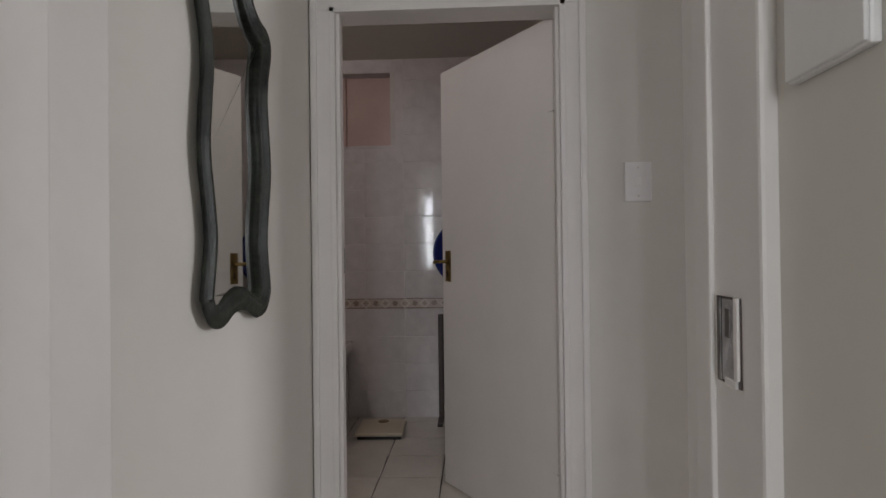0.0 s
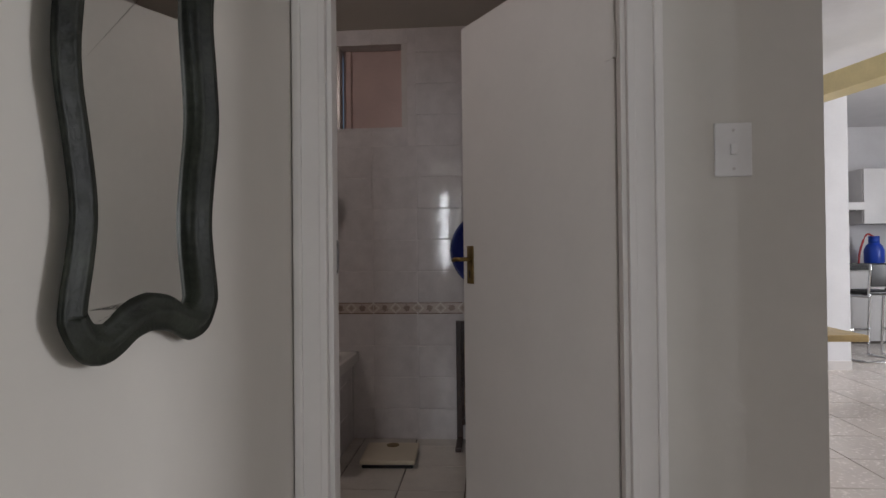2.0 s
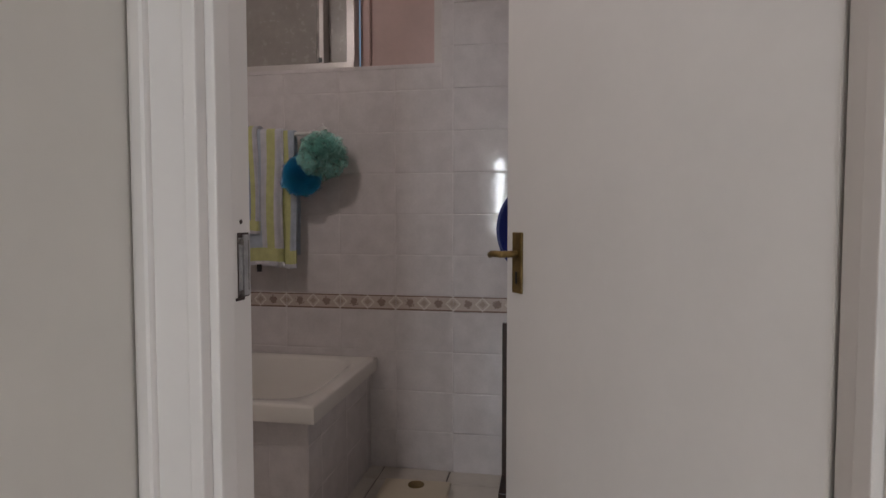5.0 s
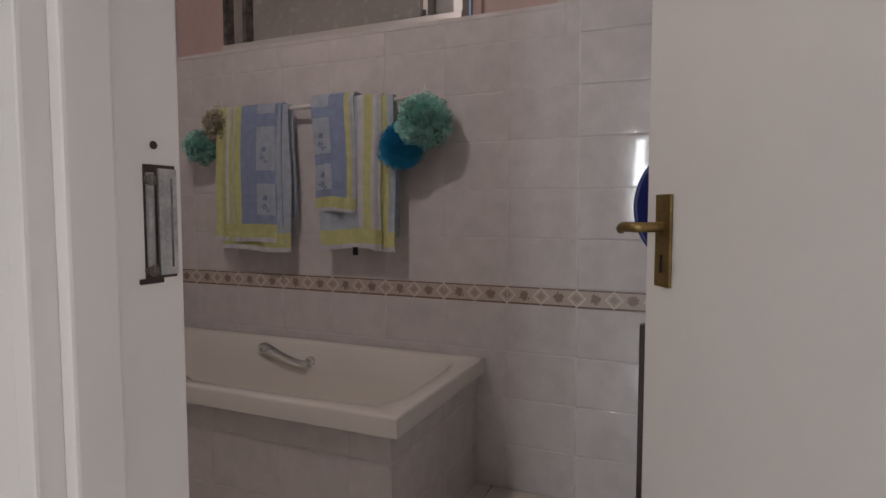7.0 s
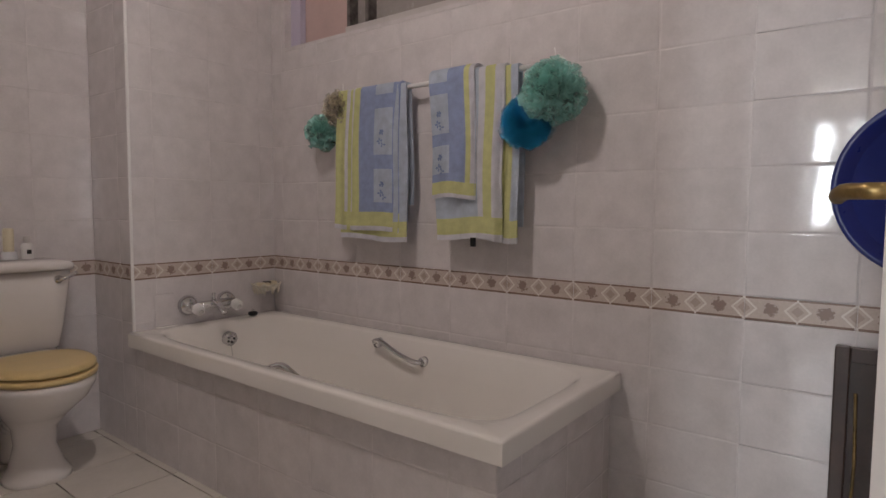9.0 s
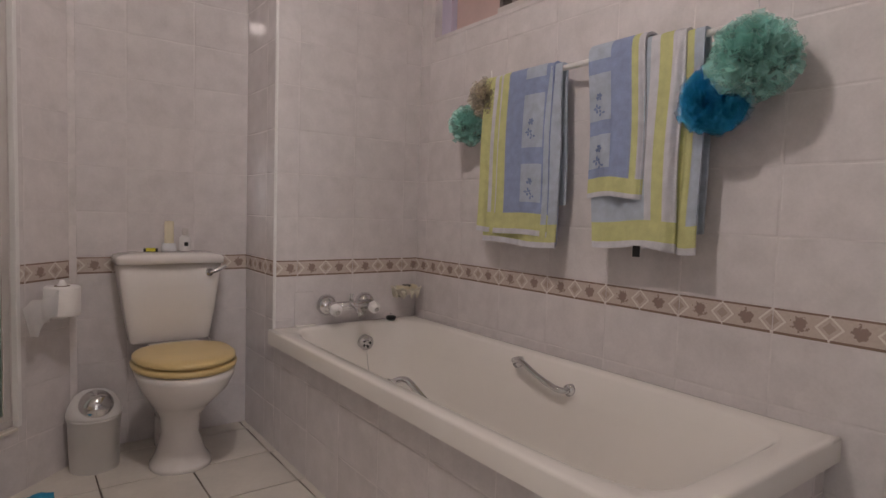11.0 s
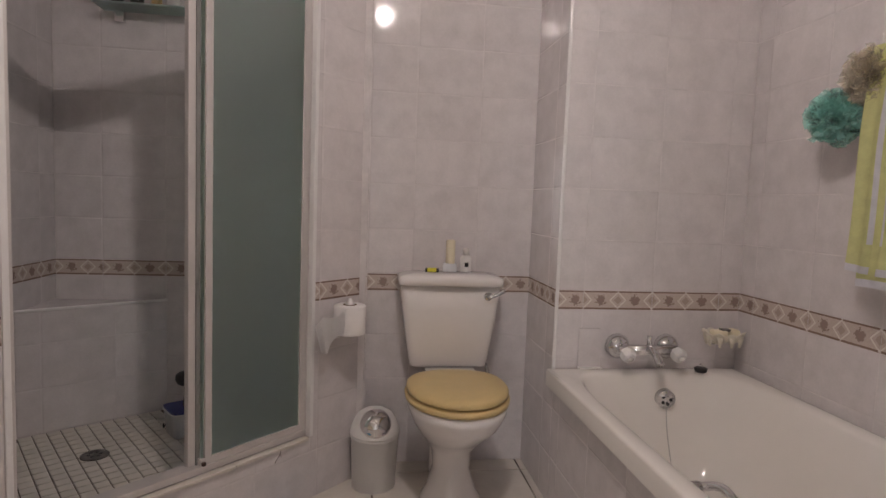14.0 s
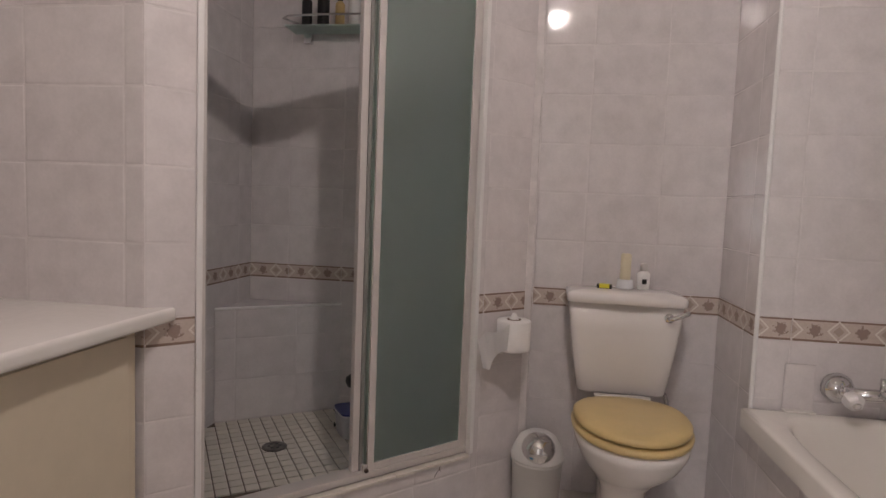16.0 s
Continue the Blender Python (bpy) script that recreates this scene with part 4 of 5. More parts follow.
# ---- toilet ----
def toilet():
    t = thing("toilet", "white two-piece toilet with a beige seat and closed lid", "toilet", (XW + 0.006, 2.535, 0))
    t.scale = (1, 1, 1.045)
    # local x points out of the wall
    secs = []
    for z, a, b, cx in ((0, 0.115, 0.118, 0.335), (0.02, 0.112, 0.115, 0.335), (0.055, 0.092, 0.092, 0.33), (0.13, 0.076, 0.070, 0.32), (0.20, 0.082, 0.078, 0.32), (0.255, 0.125, 0.112, 0.345), (0.33, 0.195, 0.158, 0.385), (0.38, 0.215, 0.178, 0.40), (0.405, 0.218, 0.182, 0.40), (0.41, 0.20, 0.165, 0.40)):
        secs.append(oval(cx, 0, z, a * 1.08, b, 40, 2.15))
    part("bowl", loft(secs), M_PORC, t, smooth=True)
    part("spigot", tube(smooth_path([(0.11, 0, 0.01), (0.11, 0, 0.12), (0.16, 0, 0.20), (0.30, 0, 0.24)], 5), 0.06, 20), M_PORC, t, smooth=True)
    part("back_shelf", box(0.06, 0.30, -0.11, 0.11, 0.345, 0.40, 0.02, 3), M_PORC, t, smooth=True)
    # tapered cistern
    rings = []
    for z, w, d in ((0.452, 0.150, 0.062), (0.46, 0.158, 0.068), (0.56, 0.175, 0.080), (0.68, 0.193, 0.090), (0.775, 0.203, 0.095)):
        rings.append(oval(0.105, 0, z, d, w, 48, 8))
    part("cistern", loft(rings), M_PORC, t, smooth=True)
    def lid_ring(z, grow):
        out = []
        for x, y, _ in oval(0.107, 0, z, 0.100 + grow, 0.208 + grow, 48, 9):
            bow = 0.022 * (1 - (y / 0.215) ** 2) if x > 0.107 else 0.0
            out.append((x + bow, y, z - 0.004 * (y / 0.2) ** 2))
        return out
    lid = loft([lid_ring(0.777, -0.004), lid_ring(0.780, 0.003), lid_ring(0.800, 0.005), lid_ring(0.809, 0.0), lid_ring(0.815, -0.014), lid_ring(0.820, -0.05)])
    part("cistern_lid", lid, M_PORC, t, smooth=True)
    bm = tube(smooth_path([(0.19, 0.145, 0.738), (0.215, 0.145, 0.738), (0.222, 0.16, 0.742), (0.222, 0.185, 0.752), (0.22, 0.208, 0.762)], 4), 0.008, 10)
    join(bm, tube([(0.195, 0.145, 0.738), (0.208, 0.145, 0.738)], 0.016, 16))
    part("flush_lever", bm, M_CHROME, t, "chrome flush lever", True)

    def ring_oval(z, grow):
        out = []
        for i in range(48):
            a = 2 * math.pi * i / 48
            c, s = math.cos(a), math.sin(a)
            rx = 0.232 if c > 0 else 0.185
            p = 1.0 if c > 0 else 0.72
            out.append((0.405 + (rx + grow) * math.copysign(abs(c) ** p, c), (0.188 + grow) * math.copysign(abs(s) ** (1.0 if c > 0 else 0.9), s), z))
        return out
    part("seat", loft([ring_oval(0.412, -0.01), ring_oval(0.414, 0.0), ring_oval(0.428, 0.003), ring_oval(0.434, -0.006)]), M_SEAT, t, "beige plastic seat", True)
    sec = [ring_oval(0.440, -0.012), ring_oval(0.443, -0.003), ring_oval(0.455, -0.004), ring_oval(0.463, -0.014), ring_oval(0.468, -0.05), ring_oval(0.470, -0.12)]
    part("lid", loft(sec), M_SEAT, t, "closed beige lid", True)
    for s in (-1, 1):
        part("hinge", tube([(0.215, s * 0.05, 0.44), (0.215, s * 0.1, 0.44)], 0.013, 12), M_WHITE, t, smooth=True)
    part("hinge_plate", box(0.195, 0.225, -0.10, 0.10, 0.42, 0.46, 0.006), M_PORC, t)
    part("supply_pipe", tube(smooth_path([(0.06, 0.165, 0.46), (0.05, 0.19, 0.40), (0.03, 0.21, 0.25), (0.004, 0.21, 0.2)], 5), 0.008, 8), M_CHROME, t, smooth=True)


toilet()


def on_cistern(dx, dy):
    return (XW + 0.006 + 0.11 + dx, 2.535 + dy, 0.8575)


t = thing("matchbox", "small yellow and black matchbox on the cistern", "matchbox", on_cistern(0.02, -0.075), 80)
part("box", box(-0.027, 0.027, -0.018, 0.018, 0, 0.014, 0.001), M_BLACK, t)
part("label", box(-0.018, 0.018, -0.0185, 0.0185, 0.002, 0.0146, 0.0005), M_YELLOW, t, "yellow label")
t = thing("candle", "pale cream candle in a low glass on the cistern", "candle", on_cistern(0.0, 0.0))
part("wax", lathe([(0.018, 0), (0.019, 0.004), (0.019, 0.125), (0.014, 0.13)], 20), M_CREAM, t, smooth=True)
part("base", lathe([(0.03, 0), (0.031, 0.006), (0.027, 0.035), (0.025, 0.035), (0.023, 0.006)], 20), M_CLEAR, t, smooth=True)
t = thing("bottle", "small clear bottle with a white label and silver cap", "bottle", on_cistern(0.0, 0.065))
part("body", lathe([(0.021, 0), (0.023, 0.004), (0.023, 0.058), (0.012, 0.07)], 20), M_WHITE, t, smooth=True)
part("cap", lathe([(0.013, 0.068), (0.013, 0.094), (0.010, 0.098)], 16), M_ALU, t, smooth=True)
part("label_mark", box(0.0215, 0.0238, -0.008, 0.008, 0.022, 0.040), M_BLACK, t)

# toilet roll on the diagonal wall
px, py = dpt(1.165, 0.0)
t = thing("toilet_roll_holder", "white toilet roll on a wall holder with a hanging sheet", "toilet roll", (px, py, 0.675), 45)
t.scale = (1.06, 1.06, 1.06)
# local y points along the wall towards the shower, x out of it
roll = lathe([(0.02, 0), (0.054, 0), (0.056, 0.004), (0.056, 0.098), (0.053, 0.102), (0.02, 0.102)], 32)
bmesh.ops.transform(roll, matrix=pose(0.085, 0.0, -0.035), verts=roll.verts)
part("roll", roll, M_PAPER, t, smooth=True)
part("core", tube([(0.085, 0, 0.05), (0.085, 0, 0.0685)], 0.024, 16), M_CORE, t, "brown card core")
part("spindle", lathe([(0.016, -0.045), (0.016, 0.07), (0.011, 0.078), (0.006, 0.088)], 16), M_WHITE, t, smooth=True).matrix_local = pose(0.085, 0, 0)
part("arm", tube(smooth_path([(0.0, 0, -0.04), (0.05, 0, -0.045), (0.085, 0, -0.043)], 4), 0.007, 10), M_WHITE, t, smooth=True)
part("backplate", box(0, 0.008, -0.03, 0.03, -0.07, -0.01, 0.002), M_WHITE, t)
bm = bmesh.new()
prev = None
for i in range(13):
    u = i / 12
    a = (0.115 - 0.06 * u ** 0.6 + 0.008 * math.sin(u * 9), -0.048 - 0.085 * u, 0.062 - 0.06 * u - 0.012 * math.sin(u * 6))
    b = (0.105 - 0.05 * u + 0.01 * math.sin(u * 8 + 1), -0.045 - 0.06 * u, -0.03 - 0.07 * u + 0.014 * math.sin(u * 7))
    cur = (bm.verts.new(a), bm.verts.new(b))
    if prev:
        bm.faces.new((prev[0], cur[0], cur[1], prev[1]))
    prev = cur
bmesh.ops.solidify(bm, geom=list(bm.faces), thickness=0.0015)
part("loose_sheet", bm, M_PAPER, t, smooth=True)

# pedal-less swing bin
t = thing("waste_bin", "small white waste bin with a chrome swing lid", "bin", (-2.80, 2.245, 0), -20)
part("body", lathe([(0.082, 0), (0.086, 0.004), (0.093, 0.205), (0.097, 0.207), (0.097, 0.22)], 40), M_WHITE, t, smooth=True)
bm = lathe([(0.098, 0.216), (0.099, 0.226), (0.094, 0.245), (0.084, 0.268), (0.068, 0.295), (0.045, 0.31), (0.02, 0.316)], 40)
part("hood", bm, M_WHITE, t, smooth=True)
bm = bmesh.new()
bmesh.ops.create_uvsphere(bm, u_segments=28, v_segments=16, radius=0.062)
bmesh.ops.transform(bm, matrix=pose(0.046, 0.018, 0.268, 0, 40, 15) @ Matrix.Diagonal((0.98, 1.0, 0.86, 1)), verts=bm.verts)
part("swing_lid", bm, M_CHROME, t, "polished chrome flap", True)

# bathroom scale
t = thing("bathroom_scale", "pale grey bathroom scale on the floor beside the bath", "scale", (-0.452, 3.285, 0.002), 2)
part("platform", box(-0.145, 0.145, -0.15, 0.15, 0.022, 0.045, 0.008, 3), M_CABINET, t, smooth=True)
part("base", box(-0.135, 0.135, -0.14, 0.14, 0.0, 0.024, 0.004), M_BLACK, t)
part("dial", lathe([(0.035, 0.0445), (0.035, 0.047), (0.03, 0.048)], 24), M_BRASS, t, "brown dial window").matrix_local = pose(0, 0.10, 0)

# brown framed stand and blue bowl behind the door
t = thing("wooden_stand", "dark brown wooden stand against the back wall", "stand", (-0.105, YB - 0.016, 0))
for x in (0.0, 0.34):
    part("upright", box(x, x + 0.035, -0.035, 0, 0, 0.72, 0.004), M_DARK, t)
    part("foot", box(x, x + 0.035, -0.22, -0.035, 0, 0.03, 0.004), M_DARK, t)
for z in (0.10, 0.68):
    part("rail", box(0.035, 0.34, -0.03, -0.006, z, z + 0.04, 0.003), M_DARK, t)
part("panel", box(0.035, 0.34, -0.022, -0.012, 0.14, 0.68), M_DARK, t)
part("hook", tube(smooth_path([(0.05, -0.035, 0.6), (0.055, -0.045, 0.4), (0.05, -0.042, 0.25), (0.06, -0.045, 0.15)], 4), 0.004, 8), M_BRASS, t, smooth=True)
t = thing("blue_basin", "deep blue plastic basin hanging on the back wall", "basin", (0.10, YB - 0.016, 1.14), 0)
bm = lathe([(0.13, 0), (0.14, 0.006), (0.19, 0.075), (0.215, 0.082), (0.228, 0.09), (0.23, 0.084), (0.21, 0.07)], 48)
bmesh.ops.transform(bm, matrix=pose(0, -0.002, 0, 90, 0, 0), verts=bm.verts)
part("bowl", bm, M_BLUE, t, smooth=True)
part("hook", tube([(0, 0.01, 0.245), (0, -0.03, 0.245), (0, -0.03, 0.26)], 0.004, 8), M_ALU, t)

# ---- vanity ----
t = thing("vanity_unit", "cream vanity cupboard below a white counter", "cabinet")
part("body", box(XD + 0.012, XL - 0.12, 0.52, 1.235, 0.08, 0.82, 0.003), M_CABINET, t)
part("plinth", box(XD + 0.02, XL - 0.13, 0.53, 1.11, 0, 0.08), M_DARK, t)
for i in range(3):
    x0 = XD + 0.06 + i * 0.44
    d = part("door", box(x0, x0 + 0.43, 1.235, 1.253, 0.1, 0.80, 0.003), M_CABINET, t)
    part("knob", tube([(x0 + 0.39, 1.253, 0.72), (x0 + 0.39, 1.275, 0.72)], 0.012, 12), M_BRASS, d)
t = thing("countertop", "white rounded counter on the vanity", "counter")
part("slab", box(XD - 0.045, XL - 0.105, 0.505, 1.31, 0.822, 0.858, 0.012, 3), M_COUNTER, t, smooth=True)

# ---- shower ----
SF = 0.12
plan = [(XS, YS), (XD - 0.1, YS), (XD - 0.1, 1.21), (-2.98, 2.14), (XS, 2.14)]
bm = bmesh.new()
lo, hi = [bm.verts.new((*p, 0)) for p in plan], [bm.verts.new((*p, SF - 0.006)) for p in plan]
bm.faces.new(lo)
bm.faces.new(hi)
for i in range(5):
    bm.faces.new((lo[i], lo[(i + 1) % 5], hi[(i + 1) % 5], hi[i]))
structure("shower_base", bm, M_FGROUT, "raised shower tray bed", "shower base")
bm = bmesh.new()
A, Bp, C = (XS + 0.004, YS + 0.004), (XS + 0.004, 1.28), (-3.035, YS + 0.004)
lo = [bm.verts.new((*p, SF - 0.004)) for p in (A, C, Bp)]
hi = [bm.verts.new((*p, 0.638)) for p in (A, C, Bp)]
bm.faces.new(lo)
bm.faces.new(hi)
for i in range(3):
    bm.faces.new((lo[i], lo[(i + 1) % 3], hi[(i + 1) % 3], hi[i]))
seat_block = structure("shower_seat", bm, M_TILE, "tiled triangular corner seat in the shower", "shower seat")
SEAT_EDGE = (C, Bp)
part("edge_strip", tube([(*Bp, 0.64), (*C, 0.64)], 0.006, 8), M_TRIM, seat_block)

sh = thing("shower_door", "white framed sliding shower door with frosted green glass", "shower door")


def along(s0, s1, o0, o1, z0, z1, bevel=0.0):
    bm = box(s0, s1, o0, o1, z0, z1, bevel)
    m = Matrix(((DU.x, DU.y, 0, DG0[0]), (DU.y, -DU.x, 0, DG0[1]), (0, 0, 1, 0), (0, 0, 0, 1)))
    bmesh.ops.transform(bm, matrix=m, verts=bm.verts)
    return bm


s0, s1, z0, z1 = OPEN
zt = 1.99
part("side_jamb", along(s1 - 0.03, s1, -0.07, -0.02, z0 + 0.02, zt, 0.003), M_ALU, sh)
part("side_jamb", along(s0, s0 + 0.02, -0.07, -0.02, z0 + 0.02, zt, 0.003), M_ALU, sh)
part("bottom_track", along(s0, s1, -0.075, -0.015, z0 - 0.002, z0 + 0.022, 0.003), M_ALU, sh)
part("top_track", along(s0, s1, -0.075, -0.015, 1.92, zt, 0.003), M_ALU, sh)
pm = 0.635
for off, pa in ((-0.05, pm - 0.03), (-0.028, pm + 0.015)):
    pn = part("stile", along(pa, pa + 0.024, off - 0.012, off + 0.012, z0 + 0.022, 1.92, 0.003), M_ALU, sh)
for off in (-0.028,):
    pane = part("pane", along(pm + 0.005, s1 - 0.03, off - 0.0025, off + 0.0025, z0 + 0.04, 1.92), M_FROST, sh, "frosted green-grey glass")
    part("bottom_rail", along(pm, s1 - 0.03, off - 0.009, off + 0.009, z0 + 0.022, z0 + 0.045, 0.002), M_ALU, sh)
part("runner", along(pm + 0.004, pm + 0.016, -0.026, -0.008, z0 + 0.022, z0 + 0.034, 0.003), M_DARK, sh)
part("seal", along(pm - 0.006, pm + 0.015, -0.058, -0.034, z0 + 0.022, 1.92, 0.002), M_RUBBER, sh, "grey rubber seal between the stiles")
tr = thing("opening_trim", "white plastic corner trim round the shower opening", "trim", kind="structure")
part("strip", along(s0 - 0.012, s0 + 0.004, -0.012, 0.012, z0, z1 + 0.012, 0.003), M_TRIM, tr)
part("strip", along(s1 - 0.004, s1 + 0.012, -0.012, 0.012, z0, z1 + 0.012, 0.003), M_TRIM, tr)
part("strip", along(s0, s1, -0.012, 0.012, z1, z1 + 0.012, 0.003), M_TRIM, tr)
for i in range(3):
    L = (s1 - s0 - 0.008) / 3
    part("sill_tile", along(s0 + 0.004 + i * L, s0 + 0.002 + (i + 1) * L, -0.012, 0.014, z0 - 0.012, z0 - 0.001, 0.003), M_FLOOR, tr)
cr = thing("tile_crack", "fine dark branching crack in the tile below the shower", "crack")
m_d = Matrix(((DU.x, DU.y, 0, DG0[0]), (DU.y, -DU.x, 0, DG0[1]), (0, 0, 1, 0), (0, 0, 0, 1)))
for pts in ([(0.93, 0.0021, 0.236), (0.927, 0.0021, 0.222), (0.931, 0.0021, 0.212)], [(0.928, 0.0021, 0.222), (0.915, 0.0021, 0.21), (0.905, 0.0021, 0.196)]):
    bm = tube(pts, 0.0011, 6)
    bmesh.ops.transform(bm, matrix=m_d, verts=bm.verts)
    part("crack_line", bm, M_DARK, cr)
t = thing("floor_drain", "round dark metal shower drain", "drain", (-2.855, 1.18, SF + 0.001))
part("grate", lathe([(0.05, 0), (0.05, 0.003), (0.042, 0.005)], 28), M_RUST, t)
for i in range(6):
    a = i * math.pi / 3
    part("hole", lathe([(0.007, 0.0045), (0.007, 0.0058)], 8), M_BLACK, t).matrix_local = pose(0.022 * math.cos(a), 0.022 * math.sin(a), 0)
t = thing("cleaning_tub", "cloudy white tub lined in blue on the shower floor", "tub", (-3.065, 1.435, SF), 35)
bm = bmesh.new()
secs = [oval(0, 0, z, a, b, 32, 5) for z, a, b in ((0.0, 0.062, 0.045), (0.004, 0.066, 0.049), (0.10, 0.078, 0.058), (0.104, 0.083, 0.063), (0.108, 0.083, 0.063), (0.108, 0.075, 0.055), (0.09, 0.073, 0.053))]
part("tub", loft(secs), M_CLEAR, t, smooth=True)
part("blue_lining", loft([oval(0, 0, 0.09, 0.076, 0.056, 32, 5), oval(0, 0, 0.115, 0.079, 0.059, 32, 5), oval(0, 0, 0.115, 0.07, 0.05, 32, 5)]), M_BLUE, t, "deep blue plastic lining")
part("handle", tube(smooth_path([(-0.08, 0.0, 0.06), (-0.10, -0.02, 0.03), (-0.11, -0.03, 0.012), (-0.09, -0.045, 0.006), (-0.075, -0.05, 0.03)], 5), 0.003, 8), M_BLACK, t, smooth=True)
bm.free()
t = thing("toilet_brush", "black brush standing in the tub", "brush", (-3.08, 1.445, SF + 0.115), 0)
part("stem", tube(smooth_path([(0, 0, 0.0), (-0.004, 0.004, 0.06), (-0.002, 0.0, 0.12)], 4), 0.011, 10), M_BLACK, t, smooth=True)
bm = lathe([(0.008, 0.085), (0.026, 0.095), (0.034, 0.115), (0.032, 0.135), (0.018, 0.148)], 20, 1.0, 1.2)
part("head", bm, M_BLACK, t, smooth=True)
# glass shelf with bottles on the shower wall
t = thing("glass_shelf", "glass corner shelf with a metal gallery on the shower wall", "shelf", (XS + 0.004, 1.24, 1.93))
part("pane", box(0.0, 0.13, -0.22, 0.30, 0, 0.008, 0.002), M_FROST, t)
part("gallery", tube(smooth_path([(0.0, -0.21, 0.05), (0.12, -0.21, 0.05), (0.12, 0.29, 0.05), (0.0, 0.29, 0.05)], 3), 0.005, 8), M_CHROME, t, smooth=True)
for y in (-0.15, 0.2):
    part("bracket", box(0.0, 0.03, y - 0.02, y + 0.02, -0.05, 0.0, 0.006), M_CHROME, t)
for i, (y, r, h, m, lab) in enumerate(((-0.14, 0.024, 0.16, M_BLACK, "dark shampoo bottle"), (-0.06, 0.028, 0.18, M_BLACK, "dark shampoo bottle"), (0.02, 0.022, 0.14, M_GOLD, "amber shower gel bottle"), (0.09, 0.026, 0.17, M_WHITE, "white shampoo bottle"), (0.17, 0.024, 0.15, M_WHITE, "white shampoo bottle"), (0.24, 0.022, 0.16, M_GOLD, "amber shower gel bottle"))):
    t = thing("shampoo_bottle", lab + " standing on the glass shelf", "bottle", (XS + 0.07, 1.24 + y, 1.939), group="bottles on the shower shelf")
    part("body", lathe([(r * 0.9, 0), (r, 0.006), (r, h * 0.75), (r * 0.5, h * 0.85)], 18), m, t, smooth=True)
    part("cap", lathe([(r * 0.5, h * 0.84), (r * 0.55, h), (r * 0.4, h + 0.004)], 14), M_BLACK, t, smooth=True)
t = thing("cleaning_cloth", "turquoise cloth dropped on the floor by the shower", "cloth", (-2.55, 2.03, 0.002))
bm = bmesh.new()
bmesh.ops.create_grid(bm, x_segments=12, y_segments=12, size=0.07)
for v in bm.verts:
    v.co.z = 0.016 + 0.016 * noise.noise(v.co * 34)
bmesh.ops.solidify(bm, geom=list(bm.faces), thickness=0.004)
part("cloth", bm, M_CLOTH, t, smooth=True)

# ceiling lamp
t = thing("ceiling_lamp", "round opal glass ceiling lamp", "lamp", (LAMP[0], LAMP[1], CEIL))
part("base", lathe([(0.09, -0.03), (0.09, -0.001)], 32), M_WHITE, t, smooth=True)
dome = part("shade", lathe([(0.005, -0.088), (0.04, -0.084), (0.07, -0.07), (0.088, -0.048), (0.086, -0.03)], 36), M_LAMP, t, "lit opal glass shade", True)
dome.visible_shadow = False

# ---- living room and kitchen seen through the side opening ----
structure("baseboard", box(SW_END, SW_END + 0.012, YDI, LY, 0, 0.08, 0.003), M_WOOD, "white skirting board", "skirting")
t = thing("ceiling_beam", "pale yellow timber ceiling beam", "beam")
part("beam", slab((2.72, 5.2), (3.5, 2.4), -0.2, 2.36, 2.52), M_BEAM, t)
structure("wall_pier", box(SW_END + 0.001, 3.45, 5.8, 5.92, 0, 2.75), M_LIVWALL, "white pier beside the kitchen")
structure("baseboard_pier", box(SW_END + 0.02, 3.45, 5.785, 5.799, 0, 0.09, 0.003), M_WOOD, "white skirting board", "skirting")
t = thing("kitchen_wall_cupboard", "white kitchen wall cupboards", "cabinet")
for i in range(4):
    x = 4.85 + i * 0.5
    part("door", box(x, x + 0.49, LY - 0.36, LY - 0.34, 1.45, 2.15, 0.004), M_WHITE, t)
part("body", box(4.84, 6.85, LY - 0.34, LY - 0.001, 1.45, 2.15), M_WHITE, t)
t = thing("extractor_hood", "white slim cooker hood", "cooker hood")
part("body", box(4.3, 4.8, LY - 0.45, LY - 0.002, 1.62, 1.72, 0.01), M_WHITE, t)
part("grille", box(4.35, 4.7, LY - 0.44, LY - 0.2, 1.612, 1.62), M_BLACK, t)
t = thing("kitchen_counter", "dark kitchen counter with white cupboards", "counter")
part("body", box(3.6, 6.9, LY - 0.58, LY - 0.003, 0, 0.87), M_WHITE, t)
part("worktop", box(3.59, 6.91, LY - 0.62, LY - 0.002, 0.872, 0.91, 0.006), M_BLACK, t)
t = thing("gas_bottle", "bright blue gas bottle with a red hose", "gas bottle", (5.0, LY - 0.3, 0.912))
part("body", lathe([(0.09, 0), (0.10, 0.02), (0.11, 0.06), (0.11, 0.2), (0.09, 0.26), (0.05, 0.3)], 24), mat("bright_blue_paint", (0.02, 0.08, 0.55), 0.3), t, smooth=True)
part("collar", lathe([(0.05, 0.29), (0.06, 0.30), (0.06, 0.38), (0.05, 0.38)], 20), mat("blue_collar_paint", (0.02, 0.08, 0.5), 0.3), t, smooth=True)
part("hose", tube(smooth_path([(0, 0, 0.37), (-0.09, 0, 0.40), (-0.17, 0, 0.2), (-0.19, 0, 0.01)], 5), 0.012, 8), M_RED, t, smooth=True)


